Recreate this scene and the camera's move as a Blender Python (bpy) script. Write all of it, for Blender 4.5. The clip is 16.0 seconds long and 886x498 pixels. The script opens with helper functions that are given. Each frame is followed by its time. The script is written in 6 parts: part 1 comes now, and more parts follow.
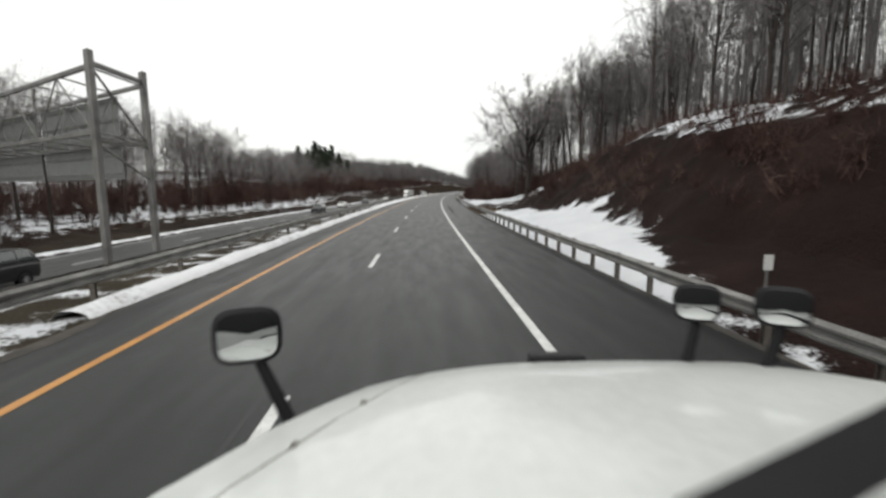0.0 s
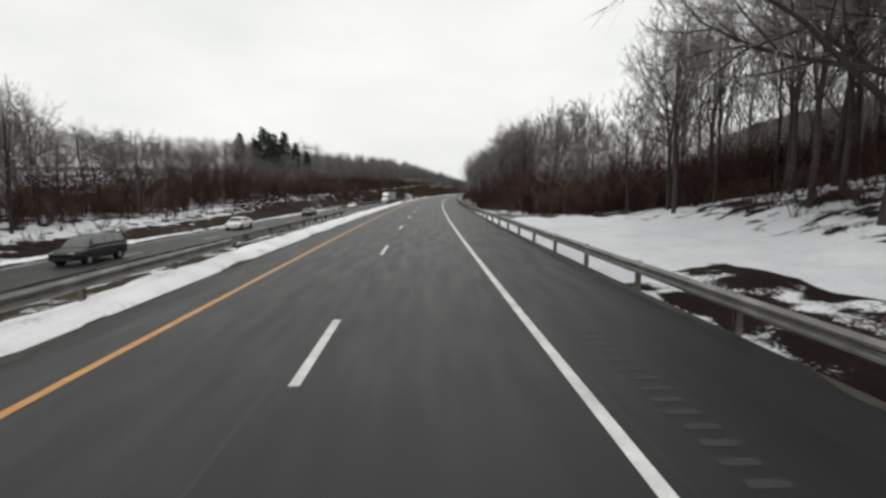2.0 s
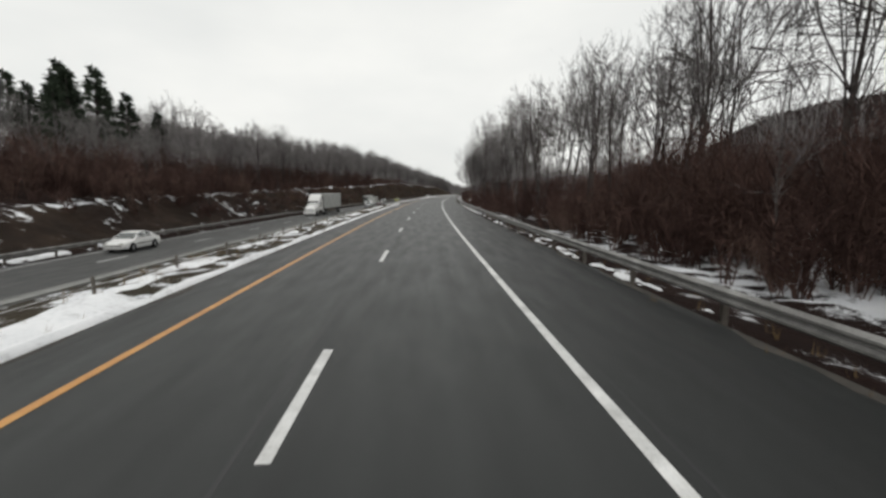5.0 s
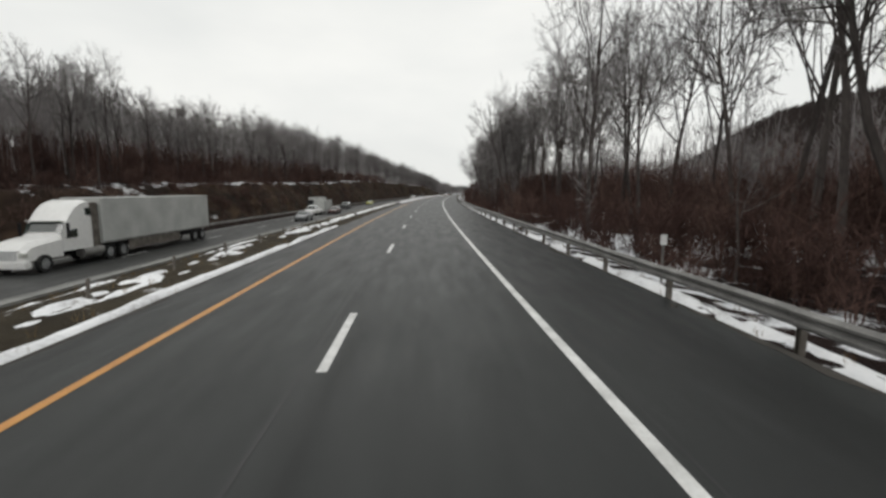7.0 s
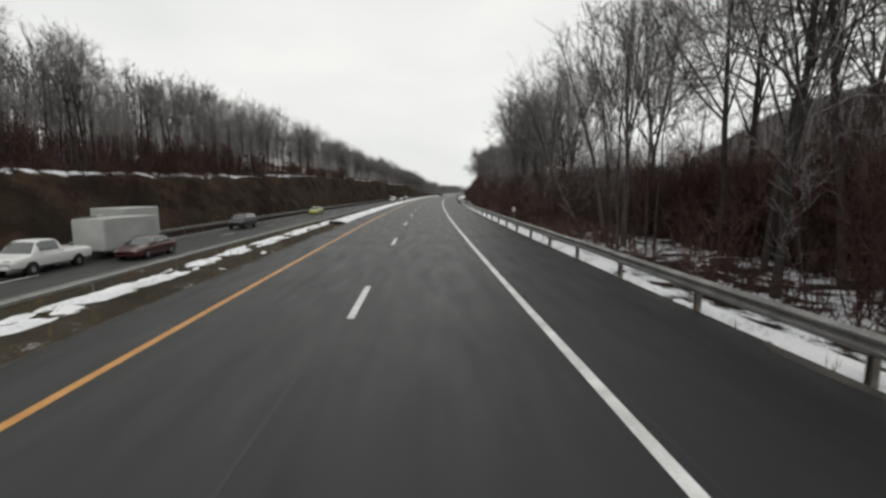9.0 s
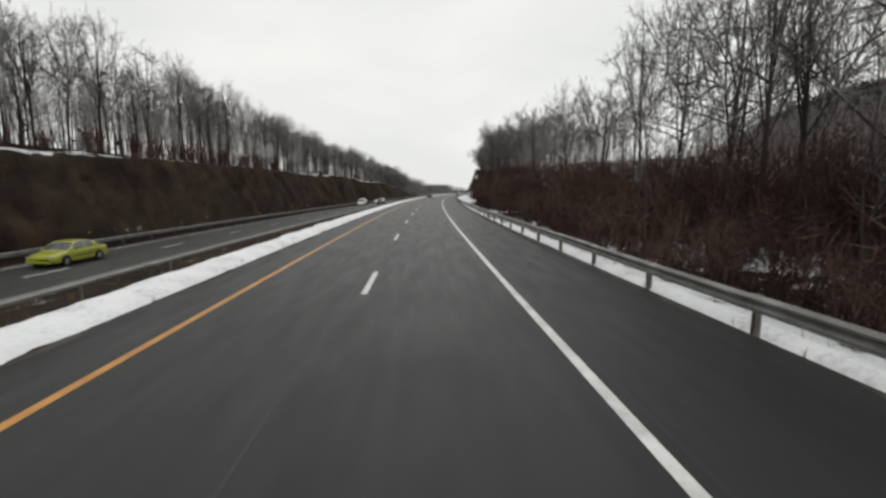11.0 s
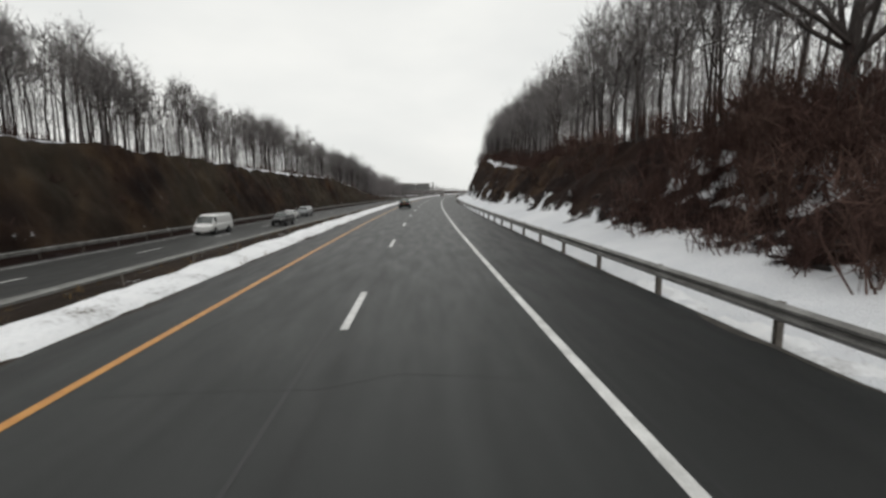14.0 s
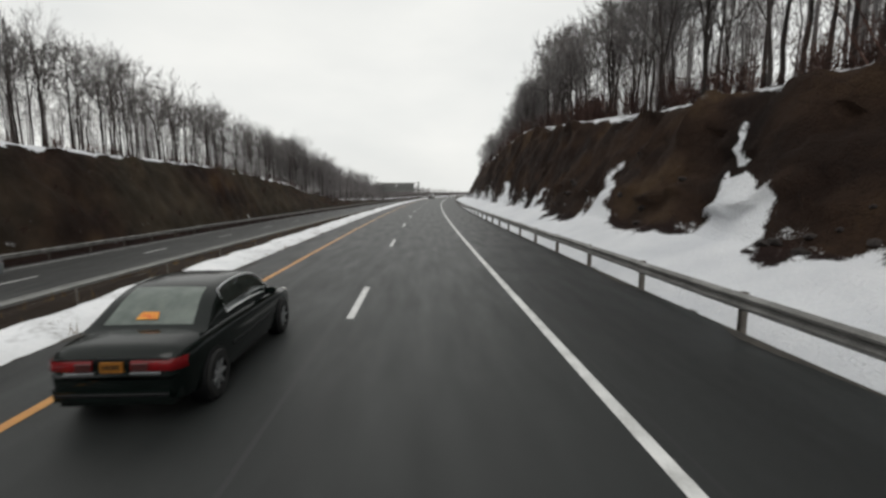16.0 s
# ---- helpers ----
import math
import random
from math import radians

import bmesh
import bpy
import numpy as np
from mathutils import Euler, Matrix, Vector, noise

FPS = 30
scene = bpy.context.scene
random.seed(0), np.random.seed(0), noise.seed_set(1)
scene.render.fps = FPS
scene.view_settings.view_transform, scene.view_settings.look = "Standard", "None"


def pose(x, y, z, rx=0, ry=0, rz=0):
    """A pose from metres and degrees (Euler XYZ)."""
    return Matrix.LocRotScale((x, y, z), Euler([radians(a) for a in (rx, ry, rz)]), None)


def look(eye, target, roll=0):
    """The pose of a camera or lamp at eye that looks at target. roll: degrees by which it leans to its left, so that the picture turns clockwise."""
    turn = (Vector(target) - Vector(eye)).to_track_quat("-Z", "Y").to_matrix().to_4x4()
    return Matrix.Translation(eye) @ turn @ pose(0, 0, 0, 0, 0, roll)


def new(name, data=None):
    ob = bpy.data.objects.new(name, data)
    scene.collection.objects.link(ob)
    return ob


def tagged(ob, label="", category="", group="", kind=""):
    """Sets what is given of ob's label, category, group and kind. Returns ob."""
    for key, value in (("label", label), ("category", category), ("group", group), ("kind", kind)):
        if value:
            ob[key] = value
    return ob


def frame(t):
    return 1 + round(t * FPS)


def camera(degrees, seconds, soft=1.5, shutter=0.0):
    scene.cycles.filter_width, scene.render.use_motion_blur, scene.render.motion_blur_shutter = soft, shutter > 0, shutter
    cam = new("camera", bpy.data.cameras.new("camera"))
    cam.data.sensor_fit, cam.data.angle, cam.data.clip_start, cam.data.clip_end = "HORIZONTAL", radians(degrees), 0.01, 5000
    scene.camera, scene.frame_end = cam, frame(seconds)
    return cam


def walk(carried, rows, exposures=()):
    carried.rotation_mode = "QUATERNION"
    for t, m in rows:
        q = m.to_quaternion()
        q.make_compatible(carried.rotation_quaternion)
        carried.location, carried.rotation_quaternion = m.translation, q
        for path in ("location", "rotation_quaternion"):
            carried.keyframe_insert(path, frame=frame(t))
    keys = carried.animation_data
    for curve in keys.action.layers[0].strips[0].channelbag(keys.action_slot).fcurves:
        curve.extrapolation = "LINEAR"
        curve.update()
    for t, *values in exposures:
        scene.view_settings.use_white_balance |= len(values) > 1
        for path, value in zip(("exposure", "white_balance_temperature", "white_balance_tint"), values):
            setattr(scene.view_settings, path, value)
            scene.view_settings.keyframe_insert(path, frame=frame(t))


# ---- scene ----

# ================= camera and its drive =================
EYE_H = 2.49
BEND_R, BEND_END = 1732.0, 820.0  # the road bends to the right, and runs straight before and after


def place(x, y):
    """Where a point x metres to the right of the drive and y metres along it lies in the world."""
    along = min(max(0.0, y), BEND_END)
    turn, rest = along / BEND_R, y - along
    return BEND_R - (BEND_R - x) * math.cos(turn) + rest * math.sin(turn), (BEND_R - x) * math.sin(turn) + rest * math.cos(turn)


def heading(y):
    """The road's turn to the right there, in degrees."""
    return math.degrees(min(max(0.0, y), BEND_END) / BEND_R)


SPAN = [(0.0, 0.0), (0.5, 14.7), (1.0, 29.1), (1.5, 43.3), (2.0, 57.6), (2.5, 72.2), (3.0, 86.7), (3.5, 101.2), (4.0, 115.6),
        (6.5, 188.4), (7.0, 203.2), (7.5, 217.9), (8.0, 232.5), (8.5, 247.2), (9.0, 261.7), (9.5, 276.6), (10.0, 291.4),
        (12.5, 364.4), (13.0, 379.2), (13.5, 394.1), (14.0, 408.8), (14.5, 423.5), (15.0, 438.6), (15.5, 454.0), (16.0, 469.0)]
# seconds: sideways drift, pitch, turn to the right of the road, correction along the road
LEAN = {0.0: (0.0, -7.51, 2.97, -0.25), 2.0: (0.0, -7.25, 2.82, -0.29), 4.0: (-0.14, -7.21, 2.97, -0.19), 7.0: (-0.27, -7.30, 2.94, -0.02), 9.5: (-0.26, -7.29, 2.98, -0.27),
        13.0: (-0.28, -7.39, 3.08, -0.28), 16.0: (-0.27, -7.10, 3.19, -0.36)}


def lean_at(t):
    ks = sorted(LEAN)
    return [float(np.interp(t, ks, [LEAN[k][i] for k in ks])) for i in range(4)]


ROWS = []
for t, s in SPAN:
    dx, pitch, yaw, ds = lean_at(t)
    ROWS.append((t, pose(*place(dx, s + ds), EYE_H, 90 + pitch, 0, -yaw - heading(s + ds))))
cam = camera(88.5, 16.0, soft=2.8, shutter=0.04)
walk(cam, ROWS, [(0.0, 0.30), (1.0, 0.17), (2.0, 0.06), (4.0, 0.0), (7.0, 0.0), (10.0, -0.03), (16.0, -0.03)])

# ================= overcast daylight =================
world = bpy.data.worlds.new("overcast_sky")
scene.world = world
world.use_nodes = True
wn, wl = world.node_tree.nodes, world.node_tree.links
wn.clear()
w_out = wn.new("ShaderNodeOutputWorld")
w_bg = wn.new("ShaderNodeBackground")
w_sky = wn.new("ShaderNodeTexSky")
w_sky.sky_type = "NISHITA"
w_sky.sun_disc = False
w_sky.sun_elevation, w_sky.sun_rotation = radians(38), radians(200)
w_sky.dust_density, w_sky.ozone_density = 4.0, 1.0
w_hs = wn.new("ShaderNodeHueSaturation")
w_hs.inputs["Saturation"].default_value = 0.25
w_hs.inputs["Value"].default_value = 0.08
w_tc = wn.new("ShaderNodeTexCoord")
w_map = wn.new("ShaderNodeMapping")
w_map.inputs["Scale"].default_value = (1.0, 1.0, 2.6)
w_n = wn.new("ShaderNodeTexNoise")
w_n.inputs["Scale"].default_value, w_n.inputs["Detail"].default_value = 2.2, 4.0
w_r = wn.new("ShaderNodeValToRGB")
w_r.color_ramp.elements[0].position, w_r.color_ramp.elements[1].position = 0.3, 0.7
w_r.color_ramp.elements[0].color = (0.87, 0.885, 0.865, 1)
w_r.color_ramp.elements[1].color = (1.04, 1.04, 1.0, 1)
w_mix = wn.new("ShaderNodeMixRGB")
w_mix.inputs[0].default_value = 0.88
wl.new(w_sky.outputs[0], w_hs.inputs["Color"])
wl.new(w_tc.outputs["Generated"], w_map.inputs[0])
wl.new(w_map.outputs[0], w_n.inputs["Vector"])
wl.new(w_n.outputs["Fac"], w_r.inputs[0])
wl.new(w_hs.outputs[0], w_mix.inputs[1])
wl.new(w_r.outputs[0], w_mix.inputs[2])
wl.new(w_mix.outputs[0], w_bg.inputs["Color"])
w_bg.inputs["Strength"].default_value = 1.0
wl.new(w_bg.outputs[0], w_out.inputs[0])
sun_data = bpy.data.lights.new("sun", "SUN")
sun_data.energy, sun_data.angle, sun_data.color = 0.5, radians(30), (1.0, 0.98, 0.95)
sun = new("sun", sun_data)
sun.matrix_world = look((0, 0, 60), (14, 38, 0))

# ================= materials =================
def node_mat(name, rough=0.8, metal=0.0):
    m = bpy.data.materials.new(name)
    m.use_nodes = True
    nt = m.node_tree
    b = nt.nodes["Principled BSDF"]
    b.inputs["Roughness"].default_value, b.inputs["Metallic"].default_value = rough, metal
    return m, nt, b


def noise_node(nt, scale, detail=4.0, vec=None, stretch=None):
    n = nt.nodes.new("ShaderNodeTexNoise")
    n.inputs["Scale"].default_value, n.inputs["Detail"].default_value = scale, detail
    if vec is None:
        tc = nt.nodes.new("ShaderNodeTexCoord")
        vec = tc.outputs["Object"]
    if stretch:
        mp = nt.nodes.new("ShaderNodeMapping")
        mp.inputs["Scale"].default_value = stretch
        nt.links.new(vec, mp.inputs[0])
        vec = mp.outputs[0]
    nt.links.new(vec, n.inputs["Vector"])
    return n


def ramp(nt, fac, stops):
    r = nt.nodes.new("ShaderNodeValToRGB")
    els = r.color_ramp.elements
    while len(els) < len(stops):
        els.new(0.5)
    for e, (p, c) in zip(els, stops):
        e.position, e.color = p, (*c, 1)
    nt.links.new(fac, r.inputs[0])
    return r.outputs[0]


def mix(nt, fac, a, b, how="MIX"):
    n = nt.nodes.new("ShaderNodeMixRGB")
    n.blend_type = how
    for i, v in enumerate((fac, a, b)):
        if isinstance(v, (int, float)):
            n.inputs[i].default_value = v
        elif isinstance(v, tuple):
            n.inputs[i].default_value = (*v, 1)
        else:
            nt.links.new(v, n.inputs[i])
    return n.outputs[0]


def calc(nt, op, a, b=0.0, clamp=False):
    n = nt.nodes.new("ShaderNodeMath")
    n.operation, n.use_clamp = op, clamp
    for i, v in enumerate((a, b)):
        if isinstance(v, (int, float)):
            n.inputs[i].default_value = v
        else:
            nt.links.new(v, n.inputs[i])
    return n.outputs[0]


def bump(nt, b, height, strength=0.3, dist=0.02):
    n = nt.nodes.new("ShaderNodeBump")
    n.inputs["Strength"].default_value, n.inputs["Distance"].default_value = strength, dist
    nt.links.new(height, n.inputs["Height"])
    nt.links.new(n.outputs[0], b.inputs["Normal"])


def two_tone(name, dark, light, scale=3.0, fine=40.0, rough=0.8, metal=0.0, bumps=0.2, dist=0.01, coat=0.0):
    m, nt, b = node_mat(name, rough, metal)
    big, small = noise_node(nt, scale), noise_node(nt, fine, 3.0)
    f = calc(nt, "ADD", calc(nt, "MULTIPLY", big.outputs["Fac"], 0.65), calc(nt, "MULTIPLY", small.outputs["Fac"], 0.35))
    nt.links.new(ramp(nt, f, [(0.35, dark), (0.65, light)]), b.inputs["Base Color"])
    if bumps:
        bump(nt, b, small.outputs["Fac"], bumps, dist)
    b.inputs["Coat Weight"].default_value = coat
    return m


def bark_mat(name, dark, light):
    m, nt, b = node_mat(name, 0.9)
    b.inputs["Specular IOR Level"].default_value = 0.12
    big = noise_node(nt, 1.2, 4, stretch=(1, 1, 0.3))
    small = noise_node(nt, 14, 4, stretch=(1, 1, 0.2))
    oi = nt.nodes.new("ShaderNodeObjectInfo")
    f = calc(nt, "ADD", calc(nt, "MULTIPLY", big.outputs["Fac"], 0.5), calc(nt, "MULTIPLY", small.outputs["Fac"], 0.5))
    c = ramp(nt, f, [(0.3, dark), (0.7, light)])
    k = calc(nt, "ADD", calc(nt, "MULTIPLY", oi.outputs["Random"], 0.6), 0.7)
    n = nt.nodes.new("ShaderNodeVectorMath")
    n.operation = "SCALE"
    nt.links.new(c, n.inputs[0])
    nt.links.new(k, n.inputs["Scale"])
    nt.links.new(n.outputs[0], b.inputs["Base Color"])
    bump(nt, b, small.outputs["Fac"], 0.5, 0.03)
    return m


def brush_mat():
    """Leafless brush: each stem a little different, and whole patches redder, greyer or paler."""
    m, nt, b = node_mat("russet_brush", 0.9)
    b.inputs["Specular IOR Level"].default_value = 0.1
    wide, mid = noise_node(nt, 0.11, 3), noise_node(nt, 0.6, 4, stretch=(1, 1, 0.4))
    geo = nt.nodes.new("ShaderNodeNewGeometry")
    f = calc(nt, "ADD", calc(nt, "MULTIPLY", wide.outputs["Fac"], 0.55), calc(nt, "MULTIPLY", mid.outputs["Fac"], 0.45))
    c = ramp(nt, f, [(0.34, (0.030, 0.0175, 0.0155)), (0.46, (0.060, 0.035, 0.030)), (0.54, (0.092, 0.056, 0.047)), (0.66, (0.150, 0.106, 0.087))])
    k = calc(nt, "ADD", calc(nt, "MULTIPLY", geo.outputs["Random Per Island"], 0.9), 0.5)
    n = nt.nodes.new("ShaderNodeVectorMath")
    n.operation = "SCALE"
    nt.links.new(c, n.inputs[0])
    nt.links.new(k, n.inputs["Scale"])
    nt.links.new(n.outputs[0], b.inputs["Base Color"])
    return m


def asphalt_mat(name, base, lanes):
    """Worn asphalt: mottling, grit, seams, polished wheel tracks and painted sheen or reflection in strips at the given
    x.
    """
    m, nt, b = node_mat(name, 0.62)
    b.inputs["Specular IOR Level"].default_value = 0.32
    tc = nt.nodes.new("ShaderNodeTexCoord")
    sx = nt.nodes.new("ShaderNodeSeparateXYZ")
    nt.links.new(tc.outputs["Object"], sx.inputs[0])
    # across and along the road, wherever its bend has carried it
    ahead = calc(nt, "MAXIMUM", sx.outputs[1], 0.0)
    inward = calc(nt, "SUBTRACT", BEND_R, sx.outputs[0])
    reach = calc(nt, "SQRT", calc(nt, "ADD", calc(nt, "MULTIPLY", inward, inward), calc(nt, "MULTIPLY", ahead, ahead)))
    across = calc(nt, "SUBTRACT", BEND_R, reach)
    along = calc(nt, "ADD", calc(nt, "MULTIPLY", calc(nt, "ARCTAN2", ahead, inward), BEND_R), calc(nt, "MINIMUM", sx.outputs[1], 0.0))
    lane_co = nt.nodes.new("ShaderNodeCombineXYZ")
    nt.links.new(across, lane_co.inputs[0])
    nt.links.new(along, lane_co.inputs[1])
    big = noise_node(nt, 0.25, 4, lane_co.outputs[0], (1, 0.10, 1))
    mid = noise_node(nt, 2.5, 5, lane_co.outputs[0], (1, 0.16, 1))
    grit = noise_node(nt, 90, 2, tc.outputs["Object"])
    f = calc(nt, "ADD", calc(nt, "MULTIPLY", big.outputs["Fac"], 0.40),
             calc(nt, "ADD", calc(nt, "MULTIPLY", mid.outputs["Fac"], 0.15), calc(nt, "MULTIPLY", grit.outputs["Fac"], 0.45)))
    c = ramp(nt, f, [(0.3, tuple(v * 0.84 for v in base)), (0.5, base), (0.72, tuple(v * 1.2 for v in base))])
    wear_and_sheen = None
    for x, w, amount in lanes:
        d = calc(nt, "ABSOLUTE", calc(nt, "SUBTRACT", across, x))
        d = calc(nt, "SUBTRACT", 1.0, calc(nt, "DIVIDE", d, w), clamp=True)
        d = calc(nt, "MULTIPLY", d, amount)
        wear_and_sheen = d if wear_and_sheen is None else calc(nt, "ADD", wear_and_sheen, d)
    k = calc(nt, "ADD", 1.0, calc(nt, "MULTIPLY", wear_and_sheen, calc(nt, "ADD", big.outputs["Fac"], 0.5)))
    n = nt.nodes.new("ShaderNodeVectorMath")
    n.operation = "SCALE"
    nt.links.new(c, n.inputs[0])
    nt.links.new(k, n.inputs["Scale"])
    nt.links.new(n.outputs[0], b.inputs["Base Color"])
    r = ramp(nt, mid.outputs["Fac"], [(0.3, (0.42,) * 3), (0.7, (0.54,) * 3)])
    nt.links.new(r, b.inputs["Roughness"])
    bump(nt, b, grit.outputs["Fac"], 0.35, 0.01)
    return m


def ground_mat():
    """Brown winter earth and leaf litter, with old snow where the mask says it lies, and bare rock where it says so."""
    m, nt, b = node_mat("winter_ground", 0.9)
    b.inputs["Specular IOR Level"].default_value = 0.1
    tc = nt.nodes.new("ShaderNodeTexCoord")
    o = tc.outputs["Object"]
    n1, n2, n3 = noise_node(nt, 0.25, 6, o), noise_node(nt, 0.9, 7, o), noise_node(nt, 14, 4, o)
    f = calc(nt, "ADD", calc(nt, "MULTIPLY", n1.outputs["Fac"], 0.4), calc(nt, "ADD", calc(nt, "MULTIPLY", n2.outputs["Fac"], 0.3),
                                                                         calc(nt, "MULTIPLY", n3.outputs["Fac"], 0.3)))
    earth = ramp(nt, f, [(0.32, (0.008, 0.0045, 0.004)), (0.5, (0.017, 0.0092, 0.0078)), (0.68, (0.038, 0.022, 0.017))])
    streak = noise_node(nt, 0.5, 8, o, (1.2, 0.5, 0.25))
    rock = ramp(nt, streak.outputs["Fac"], [(0.32, (0.011, 0.0068, 0.0055)), (0.46, (0.024, 0.0145, 0.0105)), (0.56, (0.040, 0.024, 0.016)), (0.70, (0.082, 0.052, 0.029))])
    rock = mix(nt, 0.5, rock, ramp(nt, n3.outputs["Fac"], [(0.3, (0.45,) * 3), (0.7, (1.0,) * 3)]), "MULTIPLY")
    vor = nt.nodes.new("ShaderNodeTexVoronoi")
    vor.feature = "DISTANCE_TO_EDGE"
    vor.inputs["Scale"].default_value = 1.1
    mp = nt.nodes.new("ShaderNodeMapping")
    mp.inputs["Scale"].default_value = (0.8, 0.8, 1.7)
    nt.links.new(o, mp.inputs[0])
    nt.links.new(mp.outputs[0], vor.inputs["Vector"])
    crack = ramp(nt, vor.outputs["Distance"], [(0.0, (0.35,) * 3), (0.10, (1.0,) * 3)])
    rock = mix(nt, 0.3, rock, crack, "MULTIPLY")
    snow = ramp(nt, f, [(0.3, (0.62, 0.64, 0.68)), (0.7, (0.86, 0.87, 0.89))])
    at = nt.nodes.new("ShaderNodeAttribute")
    at.attribute_name = "cover"
    sp = nt.nodes.new("ShaderNodeSeparateColor")
    nt.links.new(at.outputs["Color"], sp.inputs[0])
    ragged = calc(nt, "SUBTRACT", calc(nt, "ADD", calc(nt, "MULTIPLY", n2.outputs["Fac"], 0.75), calc(nt, "MULTIPLY", n3.outputs["Fac"], 0.25)), 0.5)
    s = calc(nt, "MULTIPLY", calc(nt, "ADD", calc(nt, "SUBTRACT", sp.outputs[0], 0.5), calc(nt, "MULTIPLY", ragged, 1.8)), 9.0)
    s = calc(nt, "ADD", s, 0.5, clamp=True)
    grass = ramp(nt, f, [(0.32, (0.024, 0.020, 0.014)), (0.5, (0.050, 0.042, 0.029)), (0.68, (0.095, 0.080, 0.056))])
    c = mix(nt, s, mix(nt, sp.outputs[2], mix(nt, sp.outputs[1], earth, rock), grass), snow)
    nt.links.new(c, b.inputs["Base Color"])
    bump(nt, b, calc(nt, "ADD", n2.outputs["Fac"], calc(nt, "MULTIPLY", n3.outputs["Fac"], 0.5)), 0.9, 0.22)
    return m


def snow_mat():
    m, nt, b = node_mat("old_snow", 0.7)
    n1, n2 = noise_node(nt, 0.8, 6), noise_node(nt, 9, 5)
    f = calc(nt, "ADD", calc(nt, "MULTIPLY", n1.outputs["Fac"], 0.6), calc(nt, "MULTIPLY", n2.outputs["Fac"], 0.4))
    nt.links.new(ramp(nt, f, [(0.30, (0.10, 0.085, 0.07)), (0.37, (0.55, 0.55, 0.56)), (0.48, (0.78, 0.79, 0.81)), (0.7, (0.88, 0.88, 0.89))]), b.inputs["Base Color"])
    bump(nt, b, f, 0.6, 0.08)
    return m


def plain(name, col, rough=0.5, metal=0.0, spread=0.12, coat=0.0):
    return two_tone(name, tuple(v * (1 - spread) for v in col), tuple(min(1, v * (1 + spread)) for v in col), 4.0, 60.0, rough, metal, 0.05, 0.003, coat)


# 0.18 paints wet sheen; 3.9 paints the woods' reflection on the damp shoulder
M_ROAD = asphalt_mat("worn_asphalt", (0.0188, 0.0206, 0.0203), [(-0.75, 0.5, 0.18), (1.1, 0.5, 0.18), (0.18, 0.35, 0.30), (-1.45, 0.22, -0.35), (-4.1, 0.5, 0.15), (-2.3, 0.5, 0.15), (-6.0, 0.65, -0.55), (-5.2, 0.4, 0.25), (3.9, 1.9, -0.45)])
M_RUMBLE = two_tone("worn_groove_asphalt", (0.022, 0.023, 0.023), (0.034, 0.035, 0.034), 1.5, 40, 0.7)
M_HILL = bark_mat("distant_dark_woods", (0.022, 0.017, 0.016), (0.055, 0.044, 0.041))
M_ROAD2 = asphalt_mat("grey_asphalt", (0.035, 0.036, 0.035), [(-18.3, 0.5, 0.2), (-20.0, 0.4, 0.2), (-21.8, 0.5, 0.2), (-23.5, 0.5, 0.2)])
M_GROUND = ground_mat()
M_SNOW = snow_mat()
M_WHITE = two_tone("worn_white_paint", (0.45, 0.45, 0.44), (0.78, 0.78, 0.77), 2.0, 30, 0.6)
M_YELLOW = two_tone("worn_yellow_paint", (0.42, 0.175, 0.03), (0.60, 0.29, 0.06), 2.0, 30, 0.4)
M_STEEL = two_tone("galvanised_steel", (0.11, 0.105, 0.10), (0.28, 0.275, 0.265), 1.5, 25, 0.55, 0.4)
M_DIRT = two_tone("damp_road_dirt", (0.030, 0.027, 0.024), (0.075, 0.066, 0.057), 2, 25, 0.95)
M_RUST = two_tone("weathered_steel_post", (0.07, 0.06, 0.05), (0.20, 0.18, 0.16), 3, 30, 0.7, 0.3)
M_BARK = bark_mat("grey_brown_bark", (0.027, 0.023, 0.022), (0.098, 0.085, 0.079))
M_TWIG = bark_mat("dark_twigs", (0.105, 0.097, 0.097), (0.24, 0.225, 0.222))
M_BRUSH = brush_mat()
M_GRASS = bark_mat("dry_tan_grass", (0.10, 0.065, 0.03), (0.26, 0.18, 0.09))
M_PINE = bark_mat("dark_pine_needles", (0.026, 0.036, 0.026), (0.064, 0.082, 0.055))
M_CONCRETE = two_tone("pale_concrete_gutter", (0.15, 0.15, 0.143), (0.27, 0.27, 0.258), 1.2, 30, 0.8)
M_GREENPAINT = plain("dark_green_car_paint", (0.003, 0.006, 0.005), 0.14, 0.0, 0.2, 0.0)
M_GREENPAINT.node_tree.nodes["Principled BSDF"].inputs["Specular IOR Level"].default_value = 0.3
M_BLACKPAINT = plain("black_car_paint", (0.009, 0.009, 0.010), 0.3, 0.0, 0.2, 0.2)
M_WHITEPAINT = plain("white_car_paint", (0.72, 0.72, 0.71), 0.35, 0.0, 0.06, 0.5)
M_GREYPAINT = plain("silver_grey_car_paint", (0.22, 0.23, 0.24), 0.3, 0.5, 0.1, 0.6)
M_REDPAINT = plain("dark_red_car_paint", (0.06, 0.010, 0.010), 0.3, 0.2, 0.15, 0.7)
M_LIMEPAINT = plain("yellow_green_car_paint", (0.34, 0.36, 0.03), 0.3, 0.0, 0.1, 0.6)
M_HOOD = two_tone("road_grimed_white_paint", (0.60, 0.62, 0.60), (0.76, 0.78, 0.76), 0.9, 22, 0.34, 0.0, 0.03, 0.002, 0.4)
M_RUBBER = plain("black_tyre_rubber", (0.012, 0.012, 0.012), 0.85)
M_PLASTIC = plain("black_moulded_plastic", (0.008, 0.008, 0.009), 0.45)
